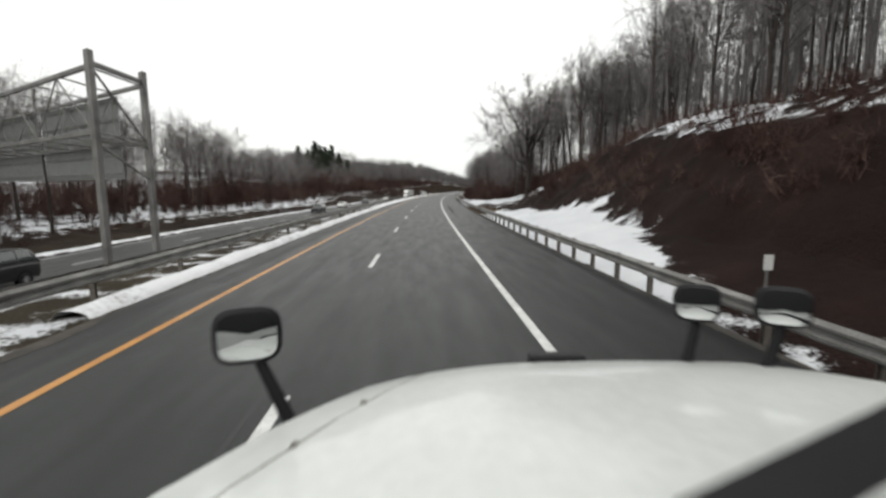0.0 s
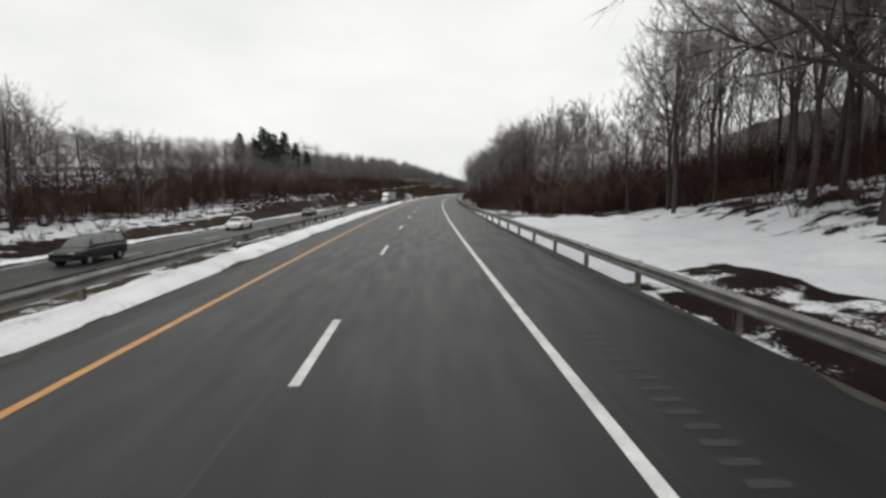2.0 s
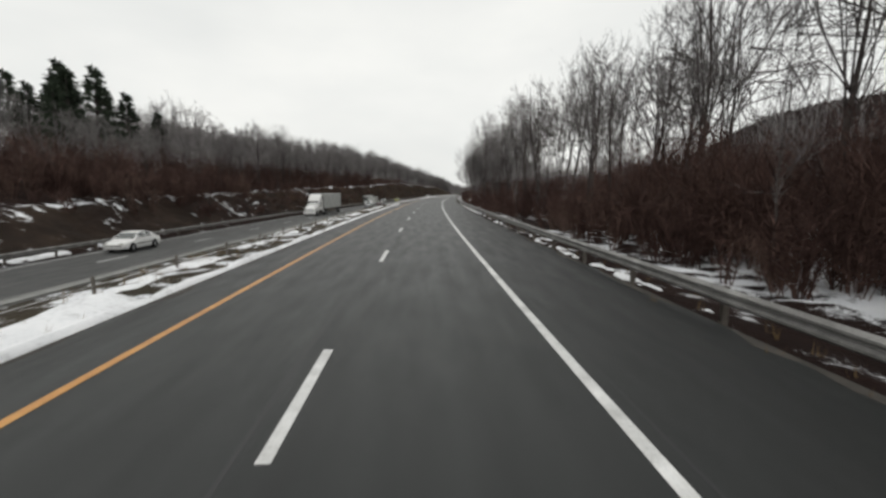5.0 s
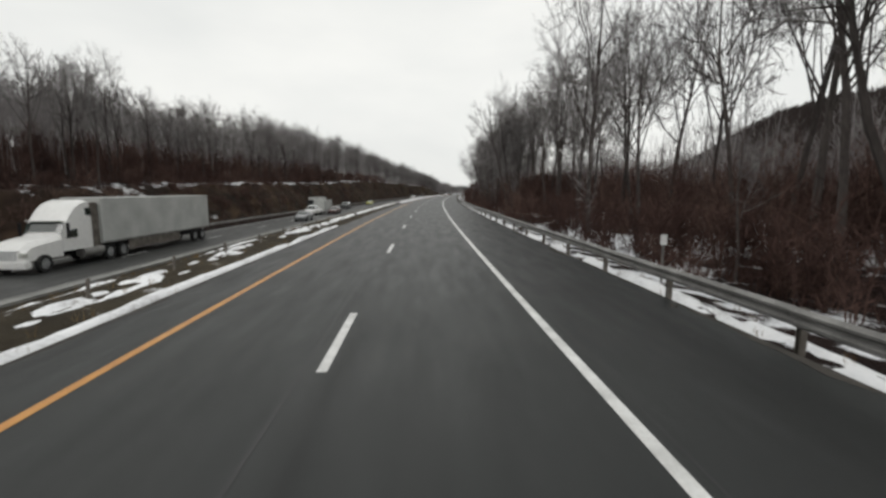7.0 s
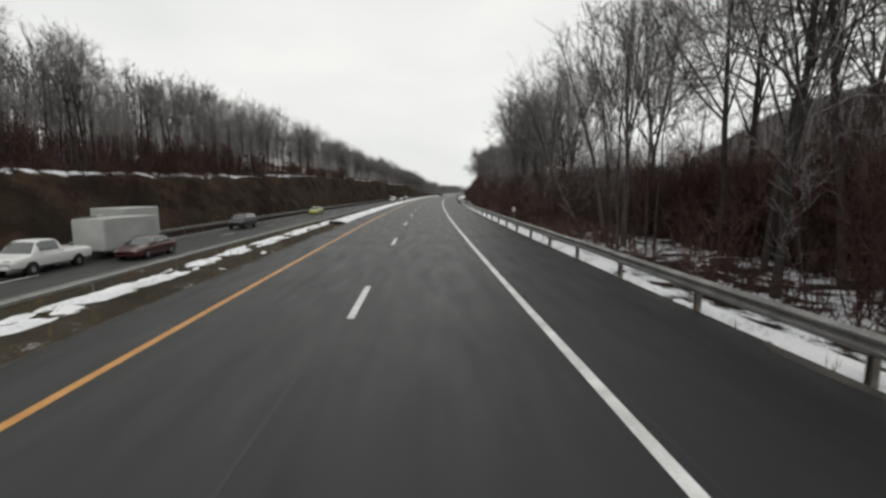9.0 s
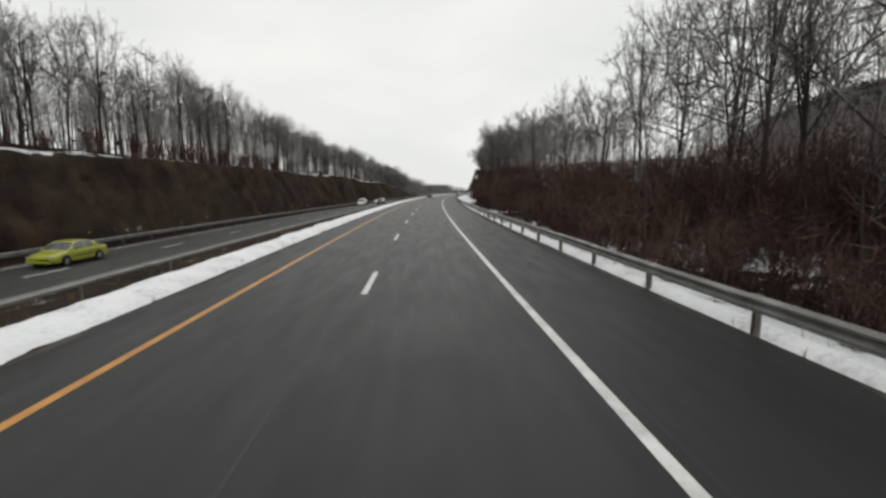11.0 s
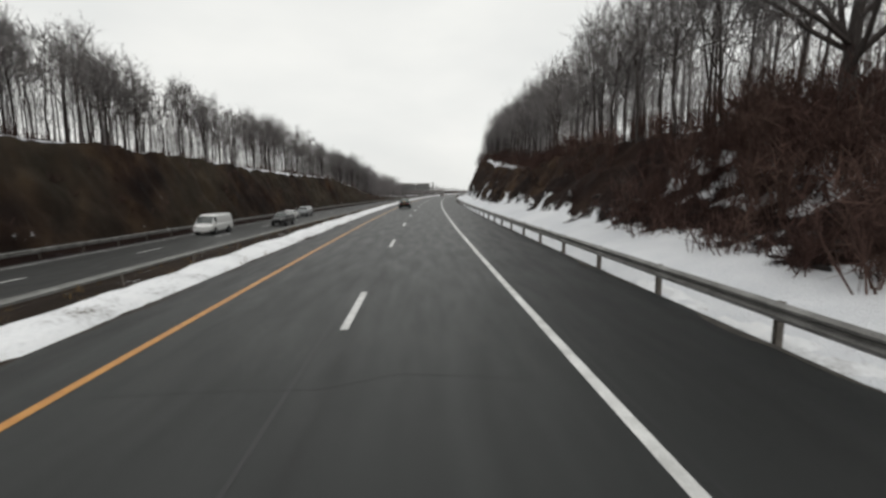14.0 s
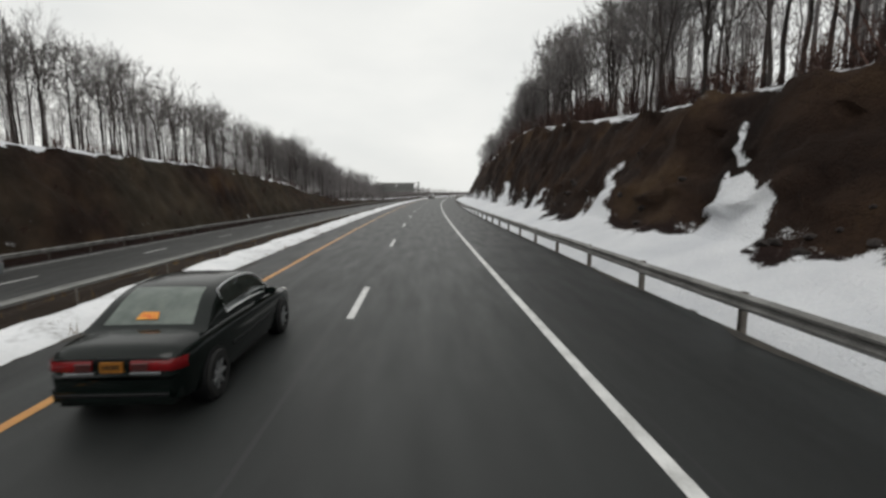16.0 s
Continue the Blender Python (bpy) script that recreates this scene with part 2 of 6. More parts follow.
M_PLASTIC.node_tree.nodes["Principled BSDF"].inputs["Specular IOR Level"].default_value = 0.25
M_CHROME = plain("bright_trim_metal", (0.66, 0.67, 0.68), 0.3, 0.35)
M_ALLOY = plain("silver_alloy_rim", (0.42, 0.43, 0.44), 0.35, 0.8)
M_LENS_RED = plain("red_tail_lamp_lens", (0.17, 0.004, 0.006), 0.25, 0.0, 0.3, 0.0)
M_LENS_CLEAR = plain("clear_head_lamp_lens", (0.55, 0.56, 0.52), 0.15, 0.3, 0.1, 0.8)
M_PLATE = plain("orange_yellow_plate", (0.26, 0.10, 0.006), 0.5)
M_STICKER = two_tone("orange_and_yellow_sticker", (0.60, 0.08, 0.02), (0.80, 0.42, 0.04), 9, 30, 0.5)
M_TRAILER = two_tone("grimy_white_trailer_panel", (0.32, 0.33, 0.315), (0.48, 0.49, 0.475), 0.6, 12, 0.5)
M_SIGNBACK = plain("bare_aluminium_sign_back", (0.26, 0.265, 0.26), 0.5, 0.5)
M_TAR = plain("bitumen_crack_filler", (0.016, 0.016, 0.017), 0.5)
M_SIDING = two_tone("tan_house_siding", (0.16, 0.12, 0.07), (0.26, 0.20, 0.12), 1.5, 20, 0.8)
M_REFLECT = plain("white_reflector", (0.55, 0.55, 0.54), 0.4)


def tinted_glass():
    m, nt, b = node_mat("tinted_car_glass", 0.03)
    n = noise_node(nt, 2.0, 3)
    nt.links.new(ramp(nt, n.outputs["Fac"], [(0.3, (0.016, 0.024, 0.021)), (0.7, (0.034, 0.044, 0.040))]), b.inputs["Base Color"])
    b.inputs["Coat Weight"].default_value = 0.6
    b.inputs["Specular IOR Level"].default_value = 1.0
    return m


def mirror_glass():
    m, nt, b = node_mat("mirror_glass", 0.03, 1.0)
    n = noise_node(nt, 3.0, 3)
    nt.links.new(ramp(nt, n.outputs["Fac"], [(0.3, (0.60, 0.61, 0.61)), (0.7, (0.68, 0.69, 0.69))]), b.inputs["Base Color"])
    return m


M_GLASS, M_MIRROR = tinted_glass(), mirror_glass()
# pale green base colour stands in for sky reflected in a rear window
M_SHEENGLASS = two_tone("sky_sheen_rear_glass", (0.085, 0.105, 0.093), (0.155, 0.18, 0.162), 3.0, 8.0, 0.06, 0.0, 0.0)

# ================= mesh helpers =================
def mesh_of(name, verts, faces, mat, smooth=False):
    me = bpy.data.meshes.new(name)
    me.from_pydata([tuple(v) for v in verts], [], [tuple(f) for f in faces])
    me.materials.append(mat)
    if smooth:
        me.shade_smooth()
    return me


def from_bm(name, bm, mat, smooth=False):
    me = bpy.data.meshes.new(name)
    bm.to_mesh(me)
    bm.free()
    for m in mat if isinstance(mat, (list, tuple)) else [mat]:
        me.materials.append(m)
    if smooth:
        me.shade_smooth()
    return me


def part(name, data, mat, parent, label="", m=None, smooth=False):
    """One mesh object under a thing or a part; data is a bmesh or a ready mesh."""
    me = from_bm(name, data, mat, smooth) if isinstance(data, bmesh.types.BMesh) else data
    ob = new(name, me)
    ob.parent = parent
    if m is not None:
        ob.matrix_basis = m
    if label:
        ob["label"] = label
    return ob


def thing(name, label, category, m=None, group="", kind=""):
    ob = new(name)
    if m is not None:
        ob.matrix_basis = m
    return tagged(ob, label, category, group, kind)


def box_bm(x0, x1, y0, y1, z0, z1, bevel=0.0, bm=None, seg=1):
    own = bm if bm is not None else bmesh.new()
    r = bmesh.ops.create_cube(own, size=1.0)
    bmesh.ops.transform(own, verts=r["verts"], matrix=Matrix.Translation(((x0 + x1) / 2, (y0 + y1) / 2, (z0 + z1) / 2)) @ Matrix.Diagonal((abs(x1 - x0), abs(y1 - y0), abs(z1 - z0), 1)))
    if bevel:
        es = {e for v in r["verts"] for e in v.link_edges}
        bmesh.ops.bevel(own, geom=list(es), offset=bevel, segments=seg, affect="EDGES")
    return own


def tube_bm(p0, p1, r0, r1=None, n=10, bm=None):
    own = bm if bm is not None else bmesh.new()
    p0, p1 = Vector(p0), Vector(p1)
    m = Matrix.Translation((p0 + p1) / 2) @ (p1 - p0).to_track_quat("Z", "Y").to_matrix().to_4x4()
    bmesh.ops.create_cone(own, cap_ends=True, segments=n, radius1=r0, radius2=r0 if r1 is None else r1, depth=(p1 - p0).length, matrix=m)
    return own


def prism_bm(outline, x0, x1, bm=None):
    """An outline in y, z pushed from x0 to x1."""
    own = bm if bm is not None else bmesh.new()
    a = [own.verts.new((x0, y, z)) for y, z in outline]
    b = [own.verts.new((x1, y, z)) for y, z in outline]
    n = len(outline)
    own.faces.new(a)
    own.faces.new(list(reversed(b)))
    for i in range(n):
        own.faces.new((a[i], b[i], b[(i + 1) % n], a[(i + 1) % n]))
    bmesh.ops.recalc_face_normals(own, faces=own.faces)
    return own


# ================= the lie of the land =================
# y: foot x, foot z, top x, top z, z at 60 m from the road
RIGHT = [(-80, 9.5, 0.9, 14.2, 4.9, 17), (20, 9.5, 0.9, 14.3, 5.1, 17), (32, 9.5, 1.0, 14.6, 5.7, 16), (48, 10, 0.9, 15.5, 4.2, 10), (62, 12, 0.6, 18, 3.2, 10), (78, 13, 0.4, 21, 3.0, 9),
         (95, 12, 0.1, 21, 1.2, 5), (115, 9, -0.45, 18, -0.6, -1), (350, 9, -0.6, 18, -0.9, -2), (385, 9, -0.2, 18, 0.2, 1), (405, 9.3, 0.3, 17, 1.6, 4), (422, 9.3, 0.8, 16, 4.2, 8),
         (440, 9, 1.0, 14, 6.0, 11), (470, 9, 1.1, 12.5, 5.4, 12), (495, 9, 1.1, 12.5, 6.9, 13), (530, 9.5, 1.1, 13, 10.5, 15), (620, 9.5, 1.0, 13, 8, 12), (800, 9, 0, 16, 3, 8), (3000, 9, 0, 16, 3, 8)]
LEFT = [(-80, -26.4, -2.0, -33, -1.6, -1), (120, -26.4, -2.0, -33, -1.0, 2), (160, -26.4, -1.9, -32, 0.6, 6), (190, -26.3, -1.8, -31.5, 1.4, 9), (240, -26.2, -1.8, -31, 2.5, 11), (258, -26.2, -1.8, -31, 3.0, 11), (297, -26.2, -1.8, -30.8, 3.9, 12),
        (322, -26.2, -1.8, -30.8, 4.3, 12), (371, -26.2, -1.8, -30.6, 5.9, 12), (425, -26.2, -1.8, -30.6, 6.4, 12), (460, -26.2, -1.8, -30.6, 6.6, 12), (500, -26.2, -1.8, -30.6, 6.1, 11), (540, -26.2, -1.8, -30.6, 6.0, 10), (568, -26.2, -1.8, -30.8, 4.2, 8),
        (590, -26.3, -1.8, -31, 1.7, 5), (620, -26.5, -1.9, -32, 0.0, 3), (700, -26.5, -1.9, -33, -1, 1), (3000, -26.5, -1.9, -33, -1, 1)]
R_ = [np.array(c, float) for c in zip(*RIGHT)]
L_ = [np.array(c, float) for c in zip(*LEFT)]


def shape_at(y, side):
    k = R_ if side > 0 else L_
    return [float(np.interp(y, k[0], k[i])) for i in range(1, 6)]


def cut_rock(y, side):
    """How far the bank is bare rock or dry ground, 0 to 1."""
    if side > 0:
        return float(np.interp(y, [-80, 430, 455, 600, 640], [0.0, 0, 0.9, 0.9, 0]))
    return float(np.interp(y, [200, 250, 600, 700], [0, 0.9, 0.8, 0]))


def smooth(a, b, v):
    u = min(1.0, max(0.0, (v - a) / (b - a)))
    return u * u * (3 - 2 * u)


def hill(wx, wy):
    """The long hill to the right of the road, in the world's own metres."""
    return 80 * smooth(335, 500, wx) * smooth(840, 640, wy) * smooth(60, 260, wy) * (1 + 0.08 * noise.noise((wx * 0.012, wy * 0.012, 3)) + 0.03 * noise.noise((wx * 0.06, wy * 0.06, 3)))


def height(x, y):
    side = 1 if x > -6 else -1
    fx, fz, tx, tz, bz = shape_at(y, side)
    if side > 0:
        z = float(np.interp(x, [-6, 5.4, 5.9, fx, tx, tx + 3, 60, 140], [-0.12, -0.12, -0.06, fz, tz, tz + (1.5 if y < 45 else 0.4), bz, bz + 1]))
    else:
        z = float(np.interp(-x, [6.2, 9.2, 16.4, 25.2, 25.7, -fx, -tx, -tx + 4, 90, 200], [-0.12, -0.12, -2.1, -2.1, -2.0, fz, tz, tz + 0.5, bz, bz + 2]))
    if 6.0 < x or x < -26.0:
        d = min(1.0, (x - 6.0) / 3 if x > 0 else (-26.0 - x) / 3)
        on_bank = (fx < x < tx) if side > 0 else (tx < x < fx)
        amp = 0.25 + (0.45 if on_bank and abs(tz - fz) > 3 else 0.0)
        z += d * amp * (noise.noise((x * 0.35, y * 0.35, 1.7)) + 0.6 * noise.noise((x * 0.9, y * 0.9, 5.1)))
        if on_bank:
            crag = noise.noise((x * 0.5, y * 0.55, 9.0)) + 0.7 * abs(noise.noise((x * 0.9, y * 1.5, 4.0))) + 0.35 * noise.noise((x * 2.2, y * 2.6, 2.0))
            z += (0.6 if side > 0 else 0.5) * d * cut_rock(y, side) * crag * min(1.0, abs(x - fx), abs(tx - x) + 0.25)
    # the wooded hill across the valley
    if x > 150:
        wx, wy = place(x, y)
        z += hill(wx, wy)
    return z


# along the cutting: how far the snow at its foot climbs the rock
GULLIES = np.array([(465, -1.0), (474.5, -1.0), (476.2, -0.5), (477.6, -0.3), (478.2, -0.6), (479.2, -1.3), (480.2, -1.0), (480.9, -0.4), (481.5, 0.0), (484, -0.45), (485.4, -1.0), (488.6, -1.3), (490.5, -0.9), (493.4, 0.6), (495, -0.3), (496.7, -1.3),
                    (501, -1.0), (507, -0.1), (511, -0.6), (514, -0.1), (520, -0.7), (526, 0.2), (532, -0.8), (545, -0.2), (600, -0.5)]).T


def snow_at(x, y):
    side = 1 if x > -6 else -1
    fx, fz, tx, tz, bz = shape_at(y, side)
    if side > 0:
        if x > 110:
            return 0.05
        tongue = (1.1 if y < 465 else 0.22) * noise.noise((4.0, y * 0.16, 0)) + (0.6 if y < 465 else 0.3) * noise.noise((8.0, y * 0.5, 0)) + (max(0.0, 5.0 * (noise.noise((1.0, y * 0.11, 6.0)) - 0.32)) if y < 465 else 0.0)
        if y > 465:
            # snow that has slid down the gullies of the cutting, between aprons of bare rock
            up = max(0.0, x - fx - 0.5)
            tongue += float(np.interp(y, *GULLIES)) + (0.0 if 1.15 < up < 1.3 else 3.2) * math.exp(-((y - 482.3 - 1.3 * up) / (1.0 - 0.22 * up)) ** 2)
        tongue += float(np.interp(y, [8, 21, 28, 34, 40, 42, 46, 48, 408, 420, 448, 460], [-4.6, 0.0, 0.0, -1.3, -1.3, -2.6, -2.6, 0.0, 0.0, -0.4, -0.4, 0.0]))
        if 46 < y < 64:
            return (0.32 if 10 < x < 15 else 0.21) + 0.6 * noise.noise((x * 0.22, y * 0.16, 3.3)) + (0.22 if x > 13 else 0.0)
        if 64 <= y < 100:
            return (0.42 + 0.7 * noise.noise((x * 0.45, y * 0.3, 4.4)) if y < 71 and x < 9.5 else 0.93) if 5.8 < x < 14 else (0.62 + 0.4 * noise.noise((x * 0.3, y * 0.25, 7.7)) if x < 30 and y < 92 else 0.45)
        if 100 <= y < 410:
            if x < 7.6:
                return float(np.interp(y, [100, 112, 118, 195, 215, 270, 285, 345, 365, 410], [0.6, 0.6, 0.32, 0.32, 0.46, 0.46, 0.72, 0.72, 0.45, 0.5]))
            if x < 40:
                return 0.42 if y < 112 else 0.46 - (0.14 if x < 12 and y < 200 else 0.0) + (0.14 if 188 < y < 215 else 0.05 if 215 <= y < 262 else 0.0) + (0.12 if x < 16 and 262 < y < 297 else 0.0) + 0.5 * noise.noise((x * 0.13, y * 0.09, 5.5)) - float(np.interp(y, [345, 365], [0.0, 0.29]))
            return 0.3
        edge = fx + 0.5 + tongue - x
        if x < 5.8:
            return 0.5
        if edge > -1.6:
            return max(0.08, min(0.95, 0.55 + 0.42 * edge))
        if x < tx:
            return 0.10 if tz - fz > 2 and not 400 < y < 432 else 0.44
        if x < tx + (4.5 if y < 45 else 2.5):
            return 0.50 + 0.5 * noise.noise((x * 0.35, y * 0.16, 8.8)) if y < 45 else (0.30 if 430 < y < 474 else 0.58)
        return 0.42
    if x > -17:
        return 0.40 if y < 200 else 0.22
    if x > -27:
        return 0.36 if y < 200 else 0.2
    if x > tx:
        return (0.12 + 0.3 * noise.noise((x * 0.2, y * 0.05, 9.4)) + (float(np.interp(y, [125, 150], [0.28, 0.12])) if x < -30.5 else 0.0)) if y < 185 else (0.20 + 0.45 * noise.noise((x * 0.3, y * 0.13, 2.2)) if y < 262 else 0.08)
    if x > tx - 2.5:
        return (0.42 + 0.5 * noise.noise((x * 0.2, y * 0.09, 6.1))) if 135 < y < 430 else (0.64 + 0.3 * noise.noise((x * 0.2, y * 0.09, 6.1)))
    return (float(np.interp(y, [125, 150], [0.52, 0.34])) if x > -42 else 0.45) + 0.3 * noise.noise((x * 0.15, y * 0.12, 4.1)) if y < 180 else 0.12


def steps(a, b, n):
    return list(np.linspace(a, b, n, endpoint=False))


gx = steps(-2600, -300, 8) + steps(-300, -90, 10) + steps(-90, -36, 18) + steps(-36, -25, 30) + steps(-25, -16.4, 4) + steps(-16.4, -6, 14) + steps(-6, 4.8, 3) + steps(4.8, 8.6, 10) + steps(8.6, 14.2, 28) + steps(14.2, 20, 12) + steps(20, 70, 20) + steps(70, 160, 8) + steps(160, 560, 36) + steps(560, 1300, 8) + [1300]
gy = steps(-400, -60, 8) + steps(-60, 300, 320) + steps(300, 430, 140) + steps(430, 560, 240) + steps(560, 900, 70) + steps(900, 1500, 40) + steps(1500, 3600, 14) + [3600]
verts, cover = [], []
for y in gy:
    for x in gx:
        side = 1 if x > -6 else -1
        fx, fz, tx, tz, bz = shape_at(y, side)
        off = 0.0
        if (fx + 0.6 < x < tx) if side > 0 else (tx < x < fx - 0.6):
            # slabs and ledges of the blasted rock stand out from the face by turns
            slab_n = noise.noise((3.0, y * 0.22, 2.0)) + 0.4 * noise.noise((x * 0.7, y * 0.9, 6.0)) + 0.3 * noise.noise((x * 1.9, y * 2.3, 8.0))
            jag = noise.cell((y * 0.55 + 0.3 * x, x * 0.9, 0.0)) - 0.5 + 0.6 * (noise.cell((y * 1.3, x * 1.7 + 0.2 * y, 5.0)) - 0.5)
            off = side * cut_rock(y, side) * (0.55 if side > 0 else 0.45) * (0.40 * slab_n + 0.50 * jag)
        verts.append((x + off, y, height(x, y)))
        bank = (fx < x < tx + 0.5) if side > 0 else (tx - 0.5 < x < fx)
        cover.append((snow_at(x, y), cut_rock(y, side) if bank else 0.0, (0.9 if y < 305 else 0.3) if -16.8 < x < -5 else (float(np.interp(y, [120, 150, 250, 330, 430, 480, 620], [0.5, 0.3, 0.12, 0.35, 0.40, 0.55, 0.55])) * max(0.0, min(1.0, 0.6 + 1.6 * noise.noise((x * 0.2, y * 0.08, 7.0)))) if bank and side < 0 else 0.0), 1))
nx = len(gx)
faces = [(j * nx + i, j * nx + i + 1, (j + 1) * nx + i + 1, (j + 1) * nx + i) for j in range(len(gy) - 1) for i in range(nx - 1)]
me = mesh_of("ground", verts, faces, M_GROUND, True)
ca = me.color_attributes.new("cover", "FLOAT_COLOR", "POINT")
ca.data.foreach_set("color", np.array(cover, dtype=np.float32).ravel())
ground = tagged(new("ground", me), "brown winter ground with patches of old snow", "ground", kind="structure")

# ================= the two roadways =================
Y0, Y1 = -60.0, 1100.0


def slab(name, x0, x1, mat, label, z=0.0, crown=0.0):
    ys = np.arange(Y0, Y1 + 1, 8.0)
    xs = np.linspace(x0, x1, 7)
    v = [(x, y, z) for y in ys for x in xs] + [(x, y, z - 0.3) for y in ys for x in (x0, x1)]
    n = len(xs)
    f = [(j * n + i, j * n + i + 1, (j + 1) * n + i + 1, (j + 1) * n + i) for j in range(len(ys) - 1) for i in range(n - 1)]
    o = len(ys) * n
    for j in range(len(ys) - 1):
        f.append((o + 2 * j, j * n, (j + 1) * n, o + 2 * j + 2))
        f.append((j * n + n - 1, o + 2 * j + 1, o + 2 * j + 3, (j + 1) * n + n - 1))
    return tagged(new(name, mesh_of(name, v, f, mat)), label, "road", kind="structure")


X_WHITE, X_DASH, X_YELLOW, Z_OPP = 2.01, -1.65, -4.71, -2.0
road = slab("road", -6.3, 5.48, M_ROAD, "damp dark asphalt carriageway with painted lane lines")
road_2 = slab("road_2", -25.1, -16.9, M_ROAD2, "grey asphalt carriageway of the opposite direction", Z_OPP)


def stripe(name, x, w, y0, y1, mat, parent, z=0.006):
    n = max(1, int((y1 - y0) / 6))
    v, f = [], []
    for j in range(n + 1):
        y = y0 + (y1 - y0) * j / n
        v += [(x - w / 2, y, z), (x + w / 2, y, z)]
        if j:
            f.append((2 * j - 2, 2 * j - 1, 2 * j + 1, 2 * j))
    return part(name, mesh_of(name, v, f, mat), mat, parent)


stripe("edge_line", X_WHITE, 0.17, Y0, Y1, M_WHITE, road)["label"] = "solid white edge line"
stripe("centre_line", X_YELLOW, 0.15, Y0, Y1, M_YELLOW, road)["label"] = "solid yellow median line"
stripe("edge_line", -24.35, 0.14, Y0, Y1, M_WHITE, road_2, Z_OPP + 0.006)
stripe("median_line", -17.6, 0.12, Y0, Y1, M_CONCRETE, road_2, Z_OPP + 0.006)
dash_me = from_bm("lane_dash", box_bm(-0.075, 0.075, 0, 3.05, 0.0, 0.007), M_WHITE)
for k in range(-4, 62):
    part("lane_dash", dash_me, M_WHITE, road, m=pose(X_DASH, 14.2 + 12.192 * k, 0))
for k in range(0, 52):
    part("lane_dash", dash_me, M_WHITE, road_2, m=pose(-20.95, 3.0 + 12.192 * k, Z_OPP))

# ================= ploughed snow along the median =================
def snow_bank(name, path_x, width, h, y0, y1, label, gaps=0.0, seed=3.0):
    """A strip of old snow that lies on the ground; gaps says how much of it has melted away."""
    ys = np.arange(y0, y1, 0.3)
    v, f = [], []
    k = 11
    for j, y in enumerate(ys):
        w = width * (1 + 0.35 * noise.noise((seed, y * 0.25, 0)) + 0.3 * noise.noise((seed, y * 0.8, 3)) + 0.22 * noise.noise((seed, y * 2.1, 6)))
        hh = h * (1 + 0.5 * noise.noise((seed + 4, y * 0.5, 0)))
        x0 = path_x + 0.18 * noise.noise((seed + 2, y * 0.3, 0))
        for i in range(k):
            u = i / (k - 1)
            x = x0 - w / 2 + w * u
            prof = math.sin(math.pi * u) ** 0.7
            left = 1.0
            if gaps:
                left = min(1.0, max(-1.0, (0.7 * noise.noise((seed + 9, y * 0.16, 0)) + 0.6 * noise.noise((x * 1.4, y * 0.55, seed)) + 0.6 * noise.noise((x * 3.2, y * 1.7, seed)) + 0.45 - gaps) * 4))
            v.append((x, y, height(x, y) - 0.03 + left * (hh + 0.05) * prof + 0.04 * prof * noise.noise((u * 6, y * 1.3, seed))))
        if j:
            for i in range(k - 1):
                f.append(((j - 1) * k + i, (j - 1) * k + i + 1, j * k + i + 1, j * k + i))
    return tagged(new(name, mesh_of(name, v, f, M_SNOW, True)), label, "snow bank", kind="structure")


snow_bank("snow_bank", -7.1, 0.8, 0.10, Y0, 10, "scraps of old snow beside the median rail", 0.6, 5.0)
snow_bank("snow_bank", -7.0, 0.8, 0.20, 9, 62, "narrow ploughed strip of old snow beside the median rail", 0.0, 6.0)
snow_bank("snow_bank", -7.4, 1.6, 0.22, 61, 155, "ploughed strip of old snow beside the median rail")
snow_bank("snow_bank", 5.95, 0.5, 0.07, 112, 196, "scraps of old snow under the guardrail", 0.6, 41.0)
snow_bank("snow_bank", 5.95, 0.7, 0.10, 195, 276, "broken strip of old snow under the guardrail", 0.25, 43.0)
snow_bank("snow_bank", 6.0, 0.85, 0.14, 275, 353, "strip of old snow under the guardrail", 0.0, 47.0)
snow_bank("snow_bank", 5.95, 0.6, 0.08, 352, 421, "broken strip of old snow under the guardrail", 0.3, 53.0)
snow_bank("snow_bank", -26.1, 0.8, 0.12, 0, 178, "thin line of old snow along the far edge of the opposite road", 0.12, 61.0)
snow_bank("snow_bank", -6.6, 0.5, 0.16, 150, 236, "thin line of old snow along the median shoulder", 0.0, 8.0)
snow_bank("snow_bank", -8.4, 1.1, 0.08, 155, 240, "broken strip of old snow on the median grass", 0.50, 12.0)
snow_bank("snow_bank", -10.3, 1.1, 0.07, 175, 240, "second broken strip of old snow on the median slope", 0.55, 31.0)
snow_bank("snow_bank", -8.2, 1.0, 0.12, 236, 305, "uneven strip of old snow on the median grass", 0.38, 17.0)
snow_bank("snow_bank", -7.0, 0.5, 0.06, 240, 300, "last scraps of snow beside the shoulder", 0.85, 27.0)
snow_bank("snow_bank", -7.35, 1.7, 0.20, 298, 900, "ploughed strip of old snow beside the median rail", 0.0, 21.0)

